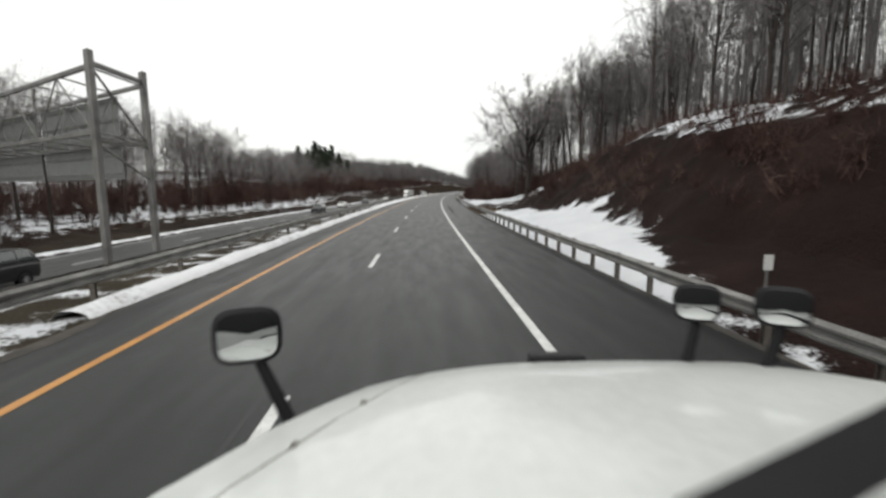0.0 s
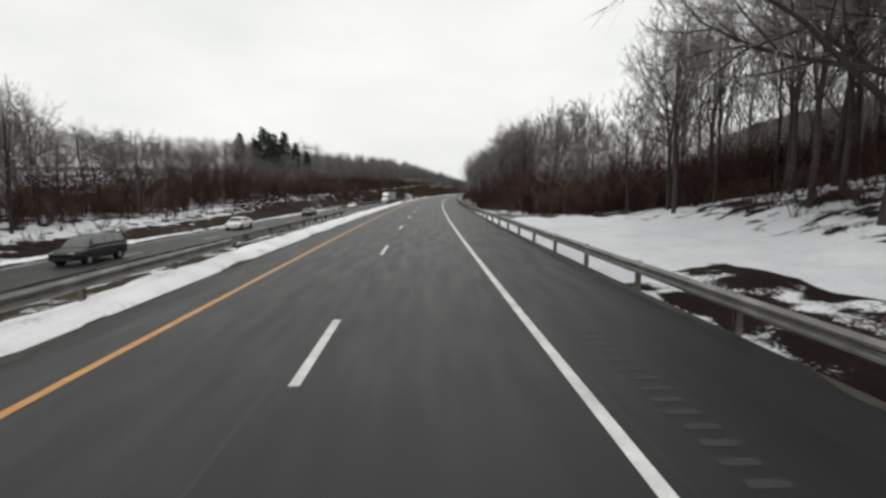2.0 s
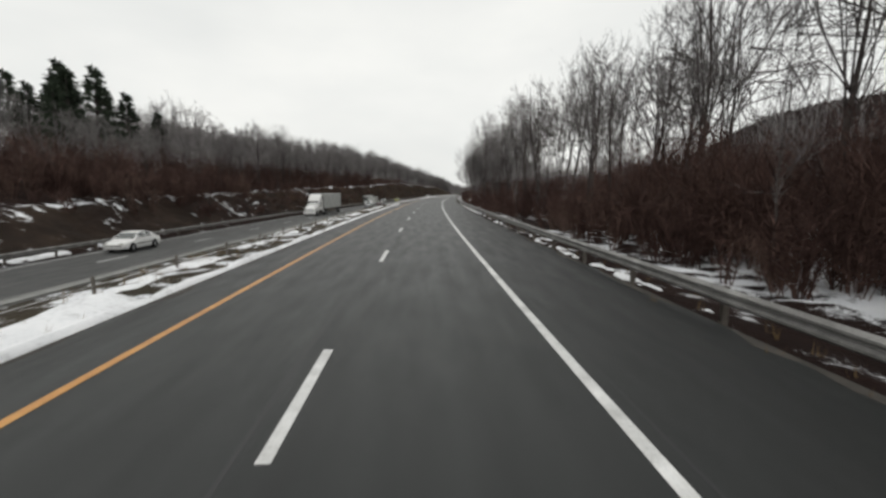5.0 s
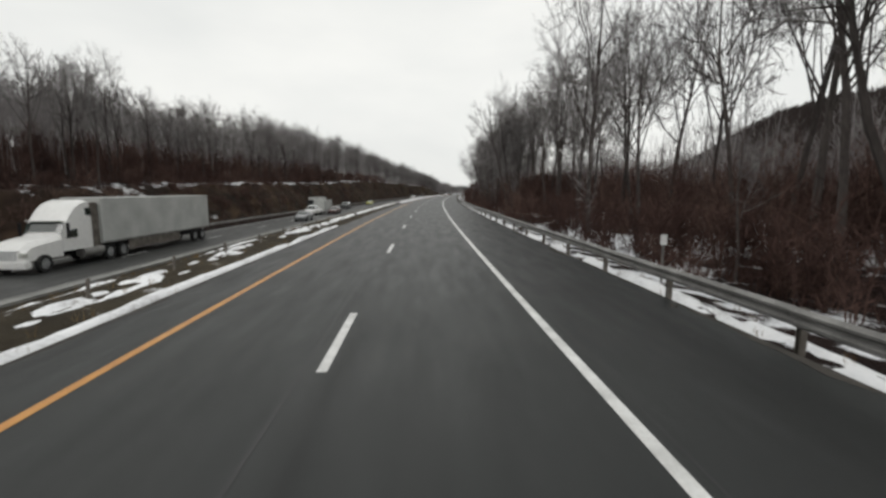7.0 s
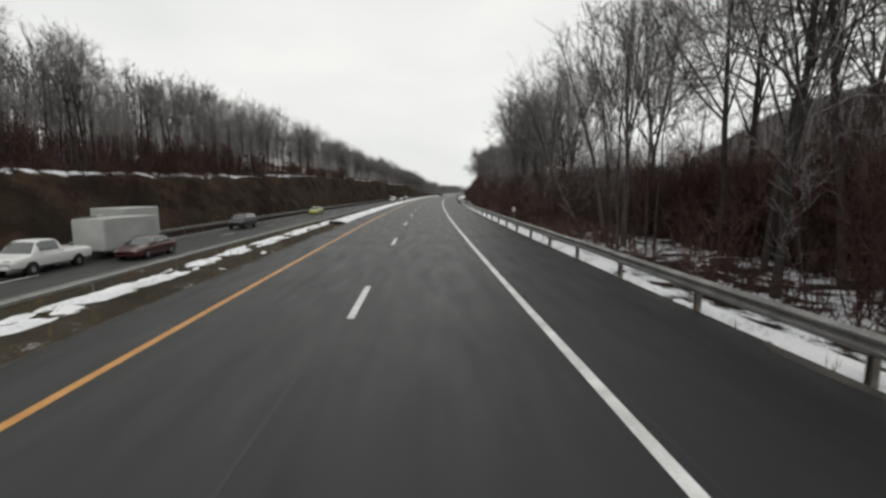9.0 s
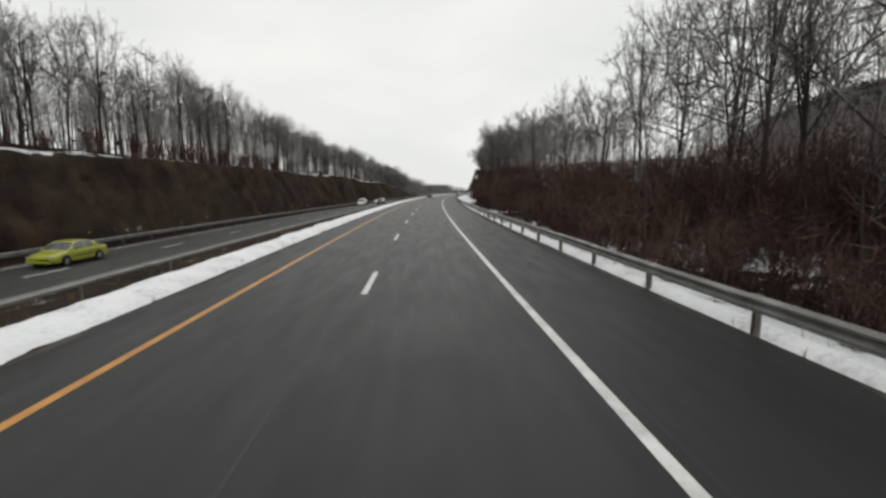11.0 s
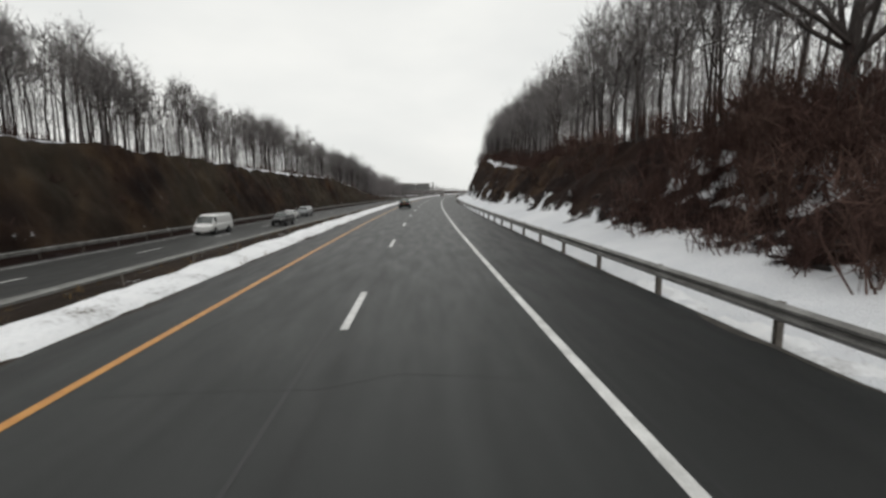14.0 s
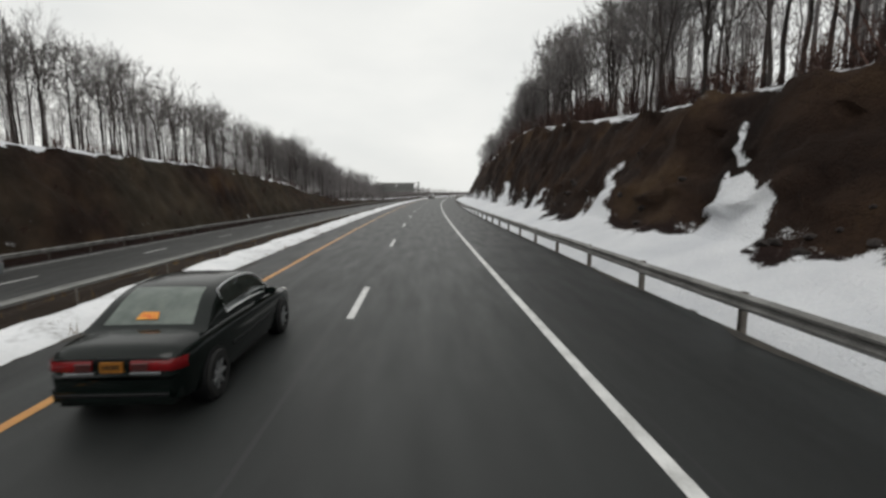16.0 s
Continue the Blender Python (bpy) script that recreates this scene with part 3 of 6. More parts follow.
# ================= guard rails =================
def w_beam(length, face):
    """A rolled two-ridge beam along y; face is the side (+1 or -1) to which it bulges."""
    prof = [(0.0, 0.0), (0.02, 0.015), (0.08, 0.055), (0.08, 0.095), (0.02, 0.135), (0.02, 0.175), (0.08, 0.215), (0.08, 0.255), (0.02, 0.295), (0.0, 0.31)]
    v, f = [], []
    for y in (0.0, length):
        for d in (0.0, -0.012):
            for px, pz in prof:
                v.append(((px + d) * face, y, pz))
    n = len(prof)
    for i in range(n - 1):
        f.append((i, i + 1, 2 * n + i + 1, 2 * n + i))
        f.append((n + i + 1, n + i, 3 * n + i, 3 * n + i + 1))
    f += [(0, 2 * n, 3 * n, n), (n - 1, 2 * n - 1, 4 * n - 1, 3 * n - 1)]
    return mesh_of("beam", v, f, M_STEEL)


def post_mesh(h):
    bm = box_bm(-0.06, 0.06, -0.045, -0.035, -0.4, h)
    box_bm(-0.06, 0.06, 0.035, 0.045, -0.4, h, bm=bm)
    box_bm(-0.005, 0.005, -0.035, 0.035, -0.4, h, bm=bm)
    return from_bm("post", bm, M_RUST)


def guard_rail(name, x, face, y0, y1, pitch, label, top=0.72, z=0.0):
    g = thing(name, label, "guardrail", pose(x, 0, z))
    beam, post = w_beam(3.81, face), post_mesh(top - 0.02)
    blk = from_bm("spacer", box_bm(-0.05, 0.05, -0.05, 0.05, top - 0.30, top - 0.02, 0.006), M_RUST)
    n = int((y1 - y0) / pitch)
    for k in range(n):
        y = y0 + k * pitch
        part("post", post, M_RUST, g, m=pose(-0.12 * face, y, 0, 0, 0, random.uniform(-4, 4)))
        if k % 2 == 0 or pitch > 3:
            part("spacer", blk, M_RUST, g, m=pose(-0.03 * face, y, 0))
    for k in range(int((y1 - y0) / 3.81)):
        part("beam", beam, M_STEEL, g, m=pose(0.02 * face, y0 + 3.81 * k, top - 0.31 + random.uniform(-0.012, 0.012), 0, 0, random.uniform(-0.12, 0.12)))
    return g


guard_rail("guardrail", 5.5, -1, -20, 45, 1.905, "grey galvanised steel guardrail on closely set posts beside the shoulder")
guard_rail("guardrail", 5.5, -1, 45.9, 760, 3.81, "grey galvanised steel guardrail on posts beside the shoulder")
guard_rail("guardrail", -7.5, 1, -20, 76, 3.81, "grey galvanised steel guardrail along the snowy median", 0.66)
guard_rail("guardrail", -9.9, -1, -20, 114, 3.81, "grey galvanised steel guardrail on the far edge of the median", 0.62, -0.45)
guard_rail("guardrail", -25.5, 1, 165, 700, 3.81, "dull steel guardrail at the foot of the bank across the road", 0.80, -2.05)

# low marker stubs that stand in the median snow, and the pale gutter behind them
stub_me = from_bm("marker_post", box_bm(-0.035, 0.035, -0.035, 0.035, -0.3, 0.36, 0.008), M_RUST)
low_stub_me = from_bm("marker_post", box_bm(-0.025, 0.025, -0.02, 0.02, -0.3, 0.20, 0.006), M_RUST)
for k in range(0, 150):
    stub = new("marker_post", stub_me if 78 + 3.9 * k < 240 else low_stub_me)
    stub.matrix_basis = pose(-8.15 if 78 + 3.9 * k < 150 else -8.45, 78 + 3.9 * k, 0, random.uniform(-4, 4), random.uniform(-4, 4), 0)
    tagged(stub, "short weathered steel post in the median snow", "post", "median marker posts")
gutter_form = ([(x, y, z) for y in np.arange(120.0, 1000.0, 8.0) for x, z in ((-17.45, Z_OPP + 0.01), (-16.85, Z_OPP + 0.02), (-16.85, Z_OPP - 0.2))], [(3 * j + i, 3 * j + i + 1, 3 * j + i + 4, 3 * j + i + 3) for j in range(109) for i in range(2)])
gutter = tagged(new("gutter", mesh_of("gutter", *gutter_form, M_CONCRETE)), "pale concrete gutter along the opposite carriageway", "gutter", kind="structure")
# milled rumble grooves in the shoulder
v, f = [], []
for k in range(60):
    y = 46 + 0.32 * k
    o = len(v)
    for dx, dy in ((0, 0), (0.40, 0), (0.40, 0.13), (0, 0.13)):
        v.append((2.75 + dx + 0.02 * math.sin(k * 1.7), y + dy, 0.005))
    f.append((o, o + 1, o + 2, o + 3))
for k in range(90):
    y = 12 + 0.32 * k
    o = len(v)
    for dx, dy in ((0, 0), (0.35, 0), (0.35, 0.12), (0, 0.12)):
        v.append((-5.65 + dx, y + dy, 0.005))
    f.append((o, o + 1, o + 2, o + 3))
tagged(new("rumble_strip", mesh_of("rumble_strip", v, f, M_RUMBLE)), "row of worn rumble grooves in the asphalt shoulder", "rumble strip", kind="stuff")

# dirt that has crept over the edges of the asphalt, and bitumen in its seams and cracks
def ragged_ribbon(name, x_in, x_out, y0, y1, mat, label, category, seed, step=0.8):
    v, f = [], []
    for j, y in enumerate(np.arange(y0, y1, step)):
        w = 0.3 + 0.9 * noise.noise((seed, y * 0.35, 0)) + 0.6 * noise.noise((seed + 3, y * 1.4, 0))
        v += [(x_out, y, 0.004), (x_out + (x_in - x_out) * max(0.05, w), y, 0.0045)]
        if j:
            k = 2 * j
            f.append((k - 2, k - 1, k + 1, k))
    return tagged(new(name, mesh_of(name, v, f, mat)), label, category, kind="stuff")


ragged_ribbon("verge_dirt", 5.05, 5.48, -40, 700, M_DIRT, "brown dirt and grit along the edge of the asphalt", "dirt", 2.0)
ragged_ribbon("verge_dirt", -5.9, -6.3, -40, 700, M_DIRT, "brown dirt and grit beside the median snow", "dirt", 11.0)
v, f = [], []


def crack(points, w):
    for (x0, y0), (x1, y1) in zip(points, points[1:]):
        dx, dy = x1 - x0, y1 - y0
        n = math.hypot(dx, dy) or 1
        ox, oy = -dy / n * w, dx / n * w
        o = len(v)
        v.extend([(x0 - ox, y0 - oy, 0.003), (x0 + ox, y0 + oy, 0.003), (x1 + ox, y1 + oy, 0.003), (x1 - ox, y1 - oy, 0.003)])
        f.append((o, o + 1, o + 2, o + 3))


for k in range(34):
    y = -10 + 17 * k + random.uniform(-5, 5)
    crack([(-6.1 + 11.0 * i / 12, y + 0.25 * random.uniform(-1, 1) + 0.06 * i) for i in range(13)], random.uniform(0.008, 0.02))
crack([(-1.95 + 0.03 * math.sin(y * 0.4) + 0.02 * random.uniform(-1, 1), y) for y in np.arange(-40, 700, 2.5)], 0.03)
crack([(2.28 + 0.03 * math.sin(y * 0.3) + 0.02 * random.uniform(-1, 1), y) for y in np.arange(-40, 700, 2.5)], 0.02)
tagged(new("crack_sealing", mesh_of("crack_sealing", v, f, M_TAR)), "dark sealed seams and cracks in the asphalt", "road repair", kind="stuff")

# ================= bare trees and brush =================
rng = np.random.default_rng(7)


def unit(v):
    return v / (np.linalg.norm(v) + 1e-9)


class Sticks:
    """Collects tapered tubes for one mesh."""

    def __init__(self):
        self.v, self.f, self.n = [], [], 0

    def tube(self, pts, radii, sides):
        pts = [np.asarray(p, float) for p in pts]
        k = len(pts)
        for i in range(k):
            d = pts[min(i + 1, k - 1)] - pts[max(i - 1, 0)]
            d = d / (np.linalg.norm(d) + 1e-9)
            a = np.cross(d, (0.31, 0.95, 0.1) if abs(d[2]) > 0.7 else (0, 0, 1.0))
            a /= np.linalg.norm(a) + 1e-9
            b = np.cross(d, a)
            for s in range(sides):
                w = 2 * math.pi * s / sides
                self.v.append(pts[i] + radii[i] * (math.cos(w) * a + math.sin(w) * b))
        for i in range(k - 1):
            for s in range(sides):
                p, q = self.n + i * sides + s, self.n + i * sides + (s + 1) % sides
                self.f.append((p, q, q + sides, p + sides))
        self.n += k * sides

    def spike(self, p, d, length, r):
        """A twig: one slender blade that ends in a point."""
        p, d = np.asarray(p, float), np.asarray(d, float)
        a = np.cross(d, rng.normal(0, 1, 3))
        a /= np.linalg.norm(a) + 1e-9
        self.v += [p - r * a, p + r * a, p + d * length]
        n = self.n
        self.f.append((n, n + 1, n + 2))
        self.n += 3

    def blade(self, pts, radii):
        """A thin stem or branch as a bent strip that narrows to a point."""
        a = unit(np.cross(pts[-1] - pts[0], rng.normal(0, 1, 3)))
        n = self.n
        for p, r in zip(pts[:-1], radii):
            self.v += [p - r * a, p + r * a]
        self.v.append(pts[-1])
        k = len(pts) - 1
        for i in range(k - 1):
            self.f.append((n + 2 * i, n + 2 * i + 1, n + 2 * i + 3, n + 2 * i + 2))
        self.f.append((n + 2 * k - 2, n + 2 * k - 1, n + 2 * k))
        self.n += 2 * k + 1

    def mesh(self, name, mat):
        return mesh_of(name, self.v, self.f, mat)


def grow(h, spread, clear, limbs, twigs, r0, lean=0.05, up=0.5, sides=6, tw_r=0.007):
    """Wood (trunk and limbs) and crown (branches and twigs) of one bare tree."""
    wood, crown = Sticks(), Sticks()
    tip = np.array([rng.normal(0, lean) * h, rng.normal(0, lean) * h, h])
    n = 7
    trunk = [tip * (i / n) + np.array([rng.normal(0, 0.005 * h), rng.normal(0, 0.005 * h), 0]) * (i > 0) for i in range(n + 1)]
    trunk[0][2] = -0.5
    rad = [r0 * (1.35 if i == 0 else (1 - i / n) ** 0.85 + 0.05) for i in range(n + 1)]
    wood.tube(trunk, rad, sides)
    ends = []
    for k in range(limbs):
        u = clear + (1 - clear) * (k + rng.random()) / limbs * 0.95
        i = min(int(u * n), n - 1)
        p = trunk[i] + (trunk[i + 1] - trunk[i]) * (u * n - i)
        az = rng.random() * 6.283 + k * 2.4
        length = spread * h * (1.05 - 0.75 * (u - clear) / (1 - clear)) * rng.uniform(0.7, 1.2)
        d = unit(np.array([math.cos(az), math.sin(az), up + rng.normal(0, 0.2) + 0.5 * u]))
        r = r0 * (1 - u * 0.75) * 0.42
        pts = [p]
        for s in range(3):
            d = unit(d + np.array([rng.normal(0, 0.2), rng.normal(0, 0.2), 0.16 + rng.normal(0, 0.12)]))
            pts.append(pts[-1] + d * length / 3)
        wood.tube(pts, [r, r * 0.75, r * 0.5, r * 0.22], max(3, sides - 2))
        ends.append((pts, r))
    ends.append((trunk[3:], r0 * 0.4))
    ends.append((trunk[4:], r0 * 0.35))
    per = 6
    tw = max(3, twigs // (len(ends) * per))
    for pts, r in ends:
        for b in range(per):
            u = 0.22 + 0.76 * (b + rng.random()) / per
            j = min(int(u * (len(pts) - 1)), len(pts) - 2)
            p = pts[j] + (pts[j + 1] - pts[j]) * (u * (len(pts) - 1) - j)
            main = unit(pts[j + 1] - pts[j])
            d = unit(main * 0.9 + rng.normal(0, 0.55, 3) + np.array([0, 0, 0.25]))
            length = h * spread * rng.uniform(0.4, 0.9)
            bend = unit(d + rng.normal(0, 0.22, 3) + np.array([0, 0, 0.25]))
            q = [p, p + d * length * 0.5, p + d * length * 0.5 + bend * length * 0.5]
            crown.blade(q, [max(tw_r * 1.8, r * 0.34), max(tw_r * 1.2, r * 0.2)])
            for w in range(tw):
                s = rng.uniform(0.1, 1.0)
                o = q[0] + (q[1] - q[0]) * s * 2 if s < 0.5 else q[1] + (q[2] - q[1]) * (s - 0.5) * 2
                e = unit(bend * 0.8 + rng.normal(0, 0.5, 3) + np.array([0, 0, 0.2]))
                crown.spike(o, e, h * rng.uniform(0.04, 0.12), tw_r)
    return wood, crown


def spread_tree(h, r0, mains, subs, fine, twigs, tw_r=0.007):
    """A tree whose short trunk parts into wide rising limbs: a domed crown of fine twigs."""
    wood, crown = Sticks(), Sticks()
    fork = np.array([rng.normal(0, 0.15), rng.normal(0, 0.15), h * 0.20])
    top = np.array([rng.normal(0, 0.4), rng.normal(0, 0.4), h * 0.72])
    wood.tube([np.array([0, 0, -0.5]), np.array([0, 0, h * 0.08]), fork, (fork + top) / 2, top], [r0 * 1.4, r0 * 1.02, r0 * 0.9, r0 * 0.5, r0 * 0.15], 8)

    def limb(p, d, length, r, bend):
        pts = [p]
        for s in range(4):
            d = unit(d + rng.normal(0, 0.13, 3) + np.array([0, 0, bend]))
            pts.append(pts[-1] + d * length / 4)
        wood.tube(pts, [r, r * 0.78, r * 0.58, r * 0.38, r * 0.18], 5)
        return pts

    for k in range(mains):
        az = 6.283 * k / mains + rng.normal(0, 0.25)
        u = k / mains
        start = fork + (top - fork) * (0.75 * rng.random() ** 1.5)
        rise = rng.uniform(0.25, 1.3)
        d = unit(np.array([math.cos(az), math.sin(az), rise]))
        length = h * rng.uniform(0.42, 0.58) * (1.0 - 0.35 * (start[2] - fork[2]) / h)
        main = limb(start, d, length, r0 * rng.uniform(0.34, 0.48), 0.10)
        for q in range(subs):
            w = 0.25 + 0.75 * (q + rng.random()) / subs
            i = min(int(w * 4), 3)
            p = main[i] + (main[i + 1] - main[i]) * (w * 4 - i)
            e = unit(unit(main[i + 1] - main[i]) + rng.normal(0, 0.55, 3) + np.array([0, 0, 0.2]))
            ln = length * rng.uniform(0.35, 0.6) * (1.15 - 0.5 * w)
            sub = [p, p + e * ln * 0.5, p + e * ln * 0.5 + unit(e + rng.normal(0, 0.25, 3) + np.array([0, 0, 0.15])) * ln * 0.5]
            wood.tube(sub, [r0 * 0.13, r0 * 0.09, r0 * 0.03], 3)
            for g in range(fine):
                v = rng.uniform(0.15, 1.0)
                o = sub[0] + (sub[1] - sub[0]) * v * 2 if v < 0.5 else sub[1] + (sub[2] - sub[1]) * (v - 0.5) * 2
                dd = unit(e + rng.normal(0, 0.6, 3))
                fl = ln * rng.uniform(0.3, 0.6)
                br = [o, o + dd * fl * 0.5, o + dd * fl * 0.5 + unit(dd + rng.normal(0, 0.3, 3)) * fl * 0.5]
                crown.blade(br, [tw_r * 2.2, tw_r * 1.4])
                for _ in range(twigs):
                    v = rng.uniform(0.2, 1.0)
                    o2 = br[0] + (br[2] - br[0]) * v
                    crown.spike(o2, unit(dd + rng.normal(0, 0.6, 3) + np.array([0, 0, 0.12])), fl * rng.uniform(0.35, 0.75), tw_r)
    return wood.mesh("trunk", M_BARK), crown.mesh("crown", M_TWIG)


def arc(a, c, b, n):
    """Points of a bent bough from a to b, drawn towards c."""
    return [a * (1 - u) ** 2 + c * 2 * u * (1 - u) + b * u * u for u in np.linspace(0, 1, n)]


def vase_sticks(h, r0, width, base, mains, subs, fine, twigs, tw_r=0.012, lean=0.03, sides=6):
    """A woodland tree: rising limbs that fan out to an even, rounded crown of fine twigs."""
    wood, crown = Sticks(), Sticks()
    tilt = np.array([rng.normal(0, lean), rng.normal(0, lean), 1.0])
    mid = tilt * h * (base + 1.0) * 0.5
    half = h * (1.0 - base) * 0.56

    def rim(d, k):
        return mid + d * np.array([width * h, width * h, half]) * k

    fork = tilt * h * base
    top = rim(unit(np.array([rng.normal(0, 0.2), rng.normal(0, 0.2), 1.0])), 0.8)
    stem = [tilt * -0.5, tilt * h * base * 0.5 + rng.normal(0, 0.006 * h, 3), fork, (fork + top) / 2 + rng.normal(0, 0.012 * h, 3), top]
    wood.tube(stem, [r0 * 1.3, r0, r0 * 0.88, r0 * 0.5, r0 * 0.12], sides)
    for k in range(mains):
        az = 6.283 * k / mains + rng.normal(0, 0.35)
        el = rng.uniform(-0.35, 1.35)
        d = np.array([math.cos(az) * math.cos(el), math.sin(az) * math.cos(el), math.sin(el)])
        end = rim(d, rng.uniform(0.86, 1.0))
        a = fork + (top - fork) * rng.uniform(0.0, 0.55)
        a = a * 1.0
        a[2] = min(a[2], end[2] - 0.08 * h)
        c = a + (end - a) * 0.5 + np.array([0, 0, -0.02 * h]) + (a + np.array([0, 0, 0.3 * h]) - end) * 0.12 + rng.normal(0, 0.02 * h, 3)
        pts = arc(a, c, end, 5)
        r = r0 * rng.uniform(0.30, 0.46)
        wood.tube(pts, [r, r * 0.74, r * 0.5, r * 0.3, r * 0.12], max(3, sides - 2))
        for q in range(subs):
            u = rng.uniform(0.25, 0.92)
            i = min(int(u * 4), 3)
            p = pts[i] + (pts[i + 1] - pts[i]) * (u * 4 - i)
            e = rim(unit(d + rng.normal(0, 0.38, 3)), rng.uniform(0.72, 1.04))
            if np.linalg.norm(e - p) > 0.32 * h:
                e = p + unit(e - p) * 0.32 * h
            br = arc(p, (p + e) / 2 + rng.normal(0, 0.018 * h, 3), e, 4)
            crown.blade(br, [max(tw_r * 2.4, r * 0.36), max(tw_r * 1.8, r * 0.24), tw_r * 1.4])
            ln = np.linalg.norm(e - p)
            along = unit(e - p)
            for g in range(fine):
                w = rng.uniform(0.15, 1.0)
                j = min(int(w * 3), 2)
                o = br[j] + (br[j + 1] - br[j]) * (w * 3 - j)
                dd = unit(along + rng.normal(0, 0.5, 3) + np.array([0, 0, 0.15]))
                fl = 0.035 * h + ln * rng.uniform(0.12, 0.3)
                tip = o + dd * fl
                crown.blade([o, (o + tip) / 2 + rng.normal(0, 0.05 * fl, 3), tip], [tw_r * 1.4, tw_r])
                for _ in range(twigs):
                    o2 = o + (tip - o) * rng.uniform(0.15, 1.0)
                    crown.spike(o2, unit(dd + rng.normal(0, 0.55, 3)), fl * rng.uniform(0.3, 0.65), tw_r * 0.9)
    return wood, crown


def vase_kind(*a, **k):
    w, c = vase_sticks(*a, **k)
    return w.mesh("trunk", M_BARK), c.mesh("crown", M_TWIG)


def tree_kind(h, spread, clear, limbs, twigs, r0, **k):
    w, c = grow(h, spread, clear, limbs, twigs, r0, **k)
    return w.mesh("trunk", M_BARK), c.mesh("crown", M_TWIG)


KINDS = [vase_kind(15, 0.14, 0.24, 0.30, 10, 7, 6, 5), vase_kind(17, 0.15, 0.21, 0.34, 10, 7, 6, 5), vase_kind(13, 0.12, 0.27, 0.24, 10, 7, 6, 5),
         vase_kind(18, 0.14, 0.17, 0.36, 9, 7, 6, 5, lean=0.07), vase_kind(11, 0.10, 0.26, 0.2, 9, 6, 6, 5, lean=0.09), tree_kind(16, 0.31, 0.32, 13, 1700, 0.18, up=0.3),
         vase_kind(14, 0.11, 0.22, 0.32, 8, 6, 6, 5, lean=0.14), vase_kind(9, 0.08, 0.28, 0.15, 9, 6, 5, 5, lean=0.1), spread_tree(16, 0.36, 15, 9, 11, 11, 0.014), vase_kind(14, 0.13, 0.29, 0.24, 11, 7, 6, 5), vase_kind(16, 0.16, 0.31, 0.28, 12, 8, 6, 5)]
SAPLINGS = [tree_kind(8, 0.22, 0.2, 8, 500, 0.045, up=1.0, lean=0.08), tree_kind(10, 0.18, 0.3, 8, 480, 0.055, up=1.1, lean=0.07), tree_kind(6, 0.26, 0.15, 8, 450, 0.035, up=0.9, lean=0.1)]
KINDS += SAPLINGS
SLIM = [vase_sticks(15, 0.12, 0.24, 0.28, 7, 5, 4, 4, 0.024, sides=4), vase_sticks(17, 0.13, 0.20, 0.34, 7, 5, 4, 4, 0.024, sides=4),
        vase_sticks(13, 0.11, 0.27, 0.23, 7, 5, 4, 4, 0.024, sides=4), vase_sticks(10, 0.10, 0.28, 0.2, 6, 5, 4, 4, 0.022, sides=4)]


# the height that the treetops reach along the road: 45 m to its left and 13 m to its right
TOPS_L = np.array([(-80, 14), (60, 16.5), (85, 16.5), (106, 12.5), (125, 12), (160, 11.5), (172, 10.5), (190, 10.5), (217, 14.5), (241, 17.5), (258, 19), (270, 17.5), (284, 17.5), (304, 20), (330, 20), (348, 23.5), (358, 24), (365, 21), (378, 24),
                   (399, 23.5), (436, 22), (454, 23), (470, 21.5), (514, 21.5), (550, 22), (571, 19.5), (604, 18.5), (635, 15.5), (672, 12), (700, 8.5), (760, 6.5), (900, 7), (3000, 7)]).T
TOPS_R = np.array([(-80, 12), (40, 13), (55, 14.5), (70, 14.5), (86, 9), (98, 7.5), (104, 7.6), (108, 9.7), (115, 11.8), (122, 13), (130, 11.6), (143, 12.8), (150, 13.8), (168, 16), (194, 18), (220, 16), (242, 17.5), (250, 17),
                   (272, 19), (299, 17), (309, 14.7), (320, 16), (335, 18), (352, 17), (365, 13), (400, 13), (410, 14), (430, 17), (442, 15.5), (470, 16), (504, 17), (525, 19), (560, 16), (626, 17), (680, 8), (760, 5), (3000, 5)]).T


def grown(x, y, h, share, least=4.0, most=17.0):
    """The scale at which a tree of height h rises to that share of the treetops' line, seen from the road."""
    top = 2.5 + (float(np.interp(y, *TOPS_L)) - 2.5) * -x / 45 if x < 0 else 2.5 + (float(np.interp(y - 28 * max(0.0, 1 - 13 / x), *TOPS_R)) - 2.5) * x / 13
    return min(most, max(least, (top - height(x, y)) * share)) / h


def plant(kind, x, y, scale=1.0, label="bare grey-brown deciduous tree in winter", z=None, turn=None, lean=0.0, towards=0.0):
    """lean: degrees out of the upright, towards that bearing (0 is along the road, 90 to its right)."""
    tip = Matrix.Rotation(radians(lean), 4, Vector((math.cos(radians(towards)), -math.sin(radians(towards)), 0)) * -1.0)
    ob = thing("tree", label, "tree", Matrix.Translation((x, y, height(x, y) if z is None else z)) @ tip @ pose(0, 0, 0, 0, 0, random.uniform(0, 360) if turn is None else turn) @ Matrix.Scale(scale, 4), "roadside trees")
    part("trunk", KINDS[kind][0], M_BARK, ob)
    part("crown", KINDS[kind][1], M_TWIG, ob)
    return ob


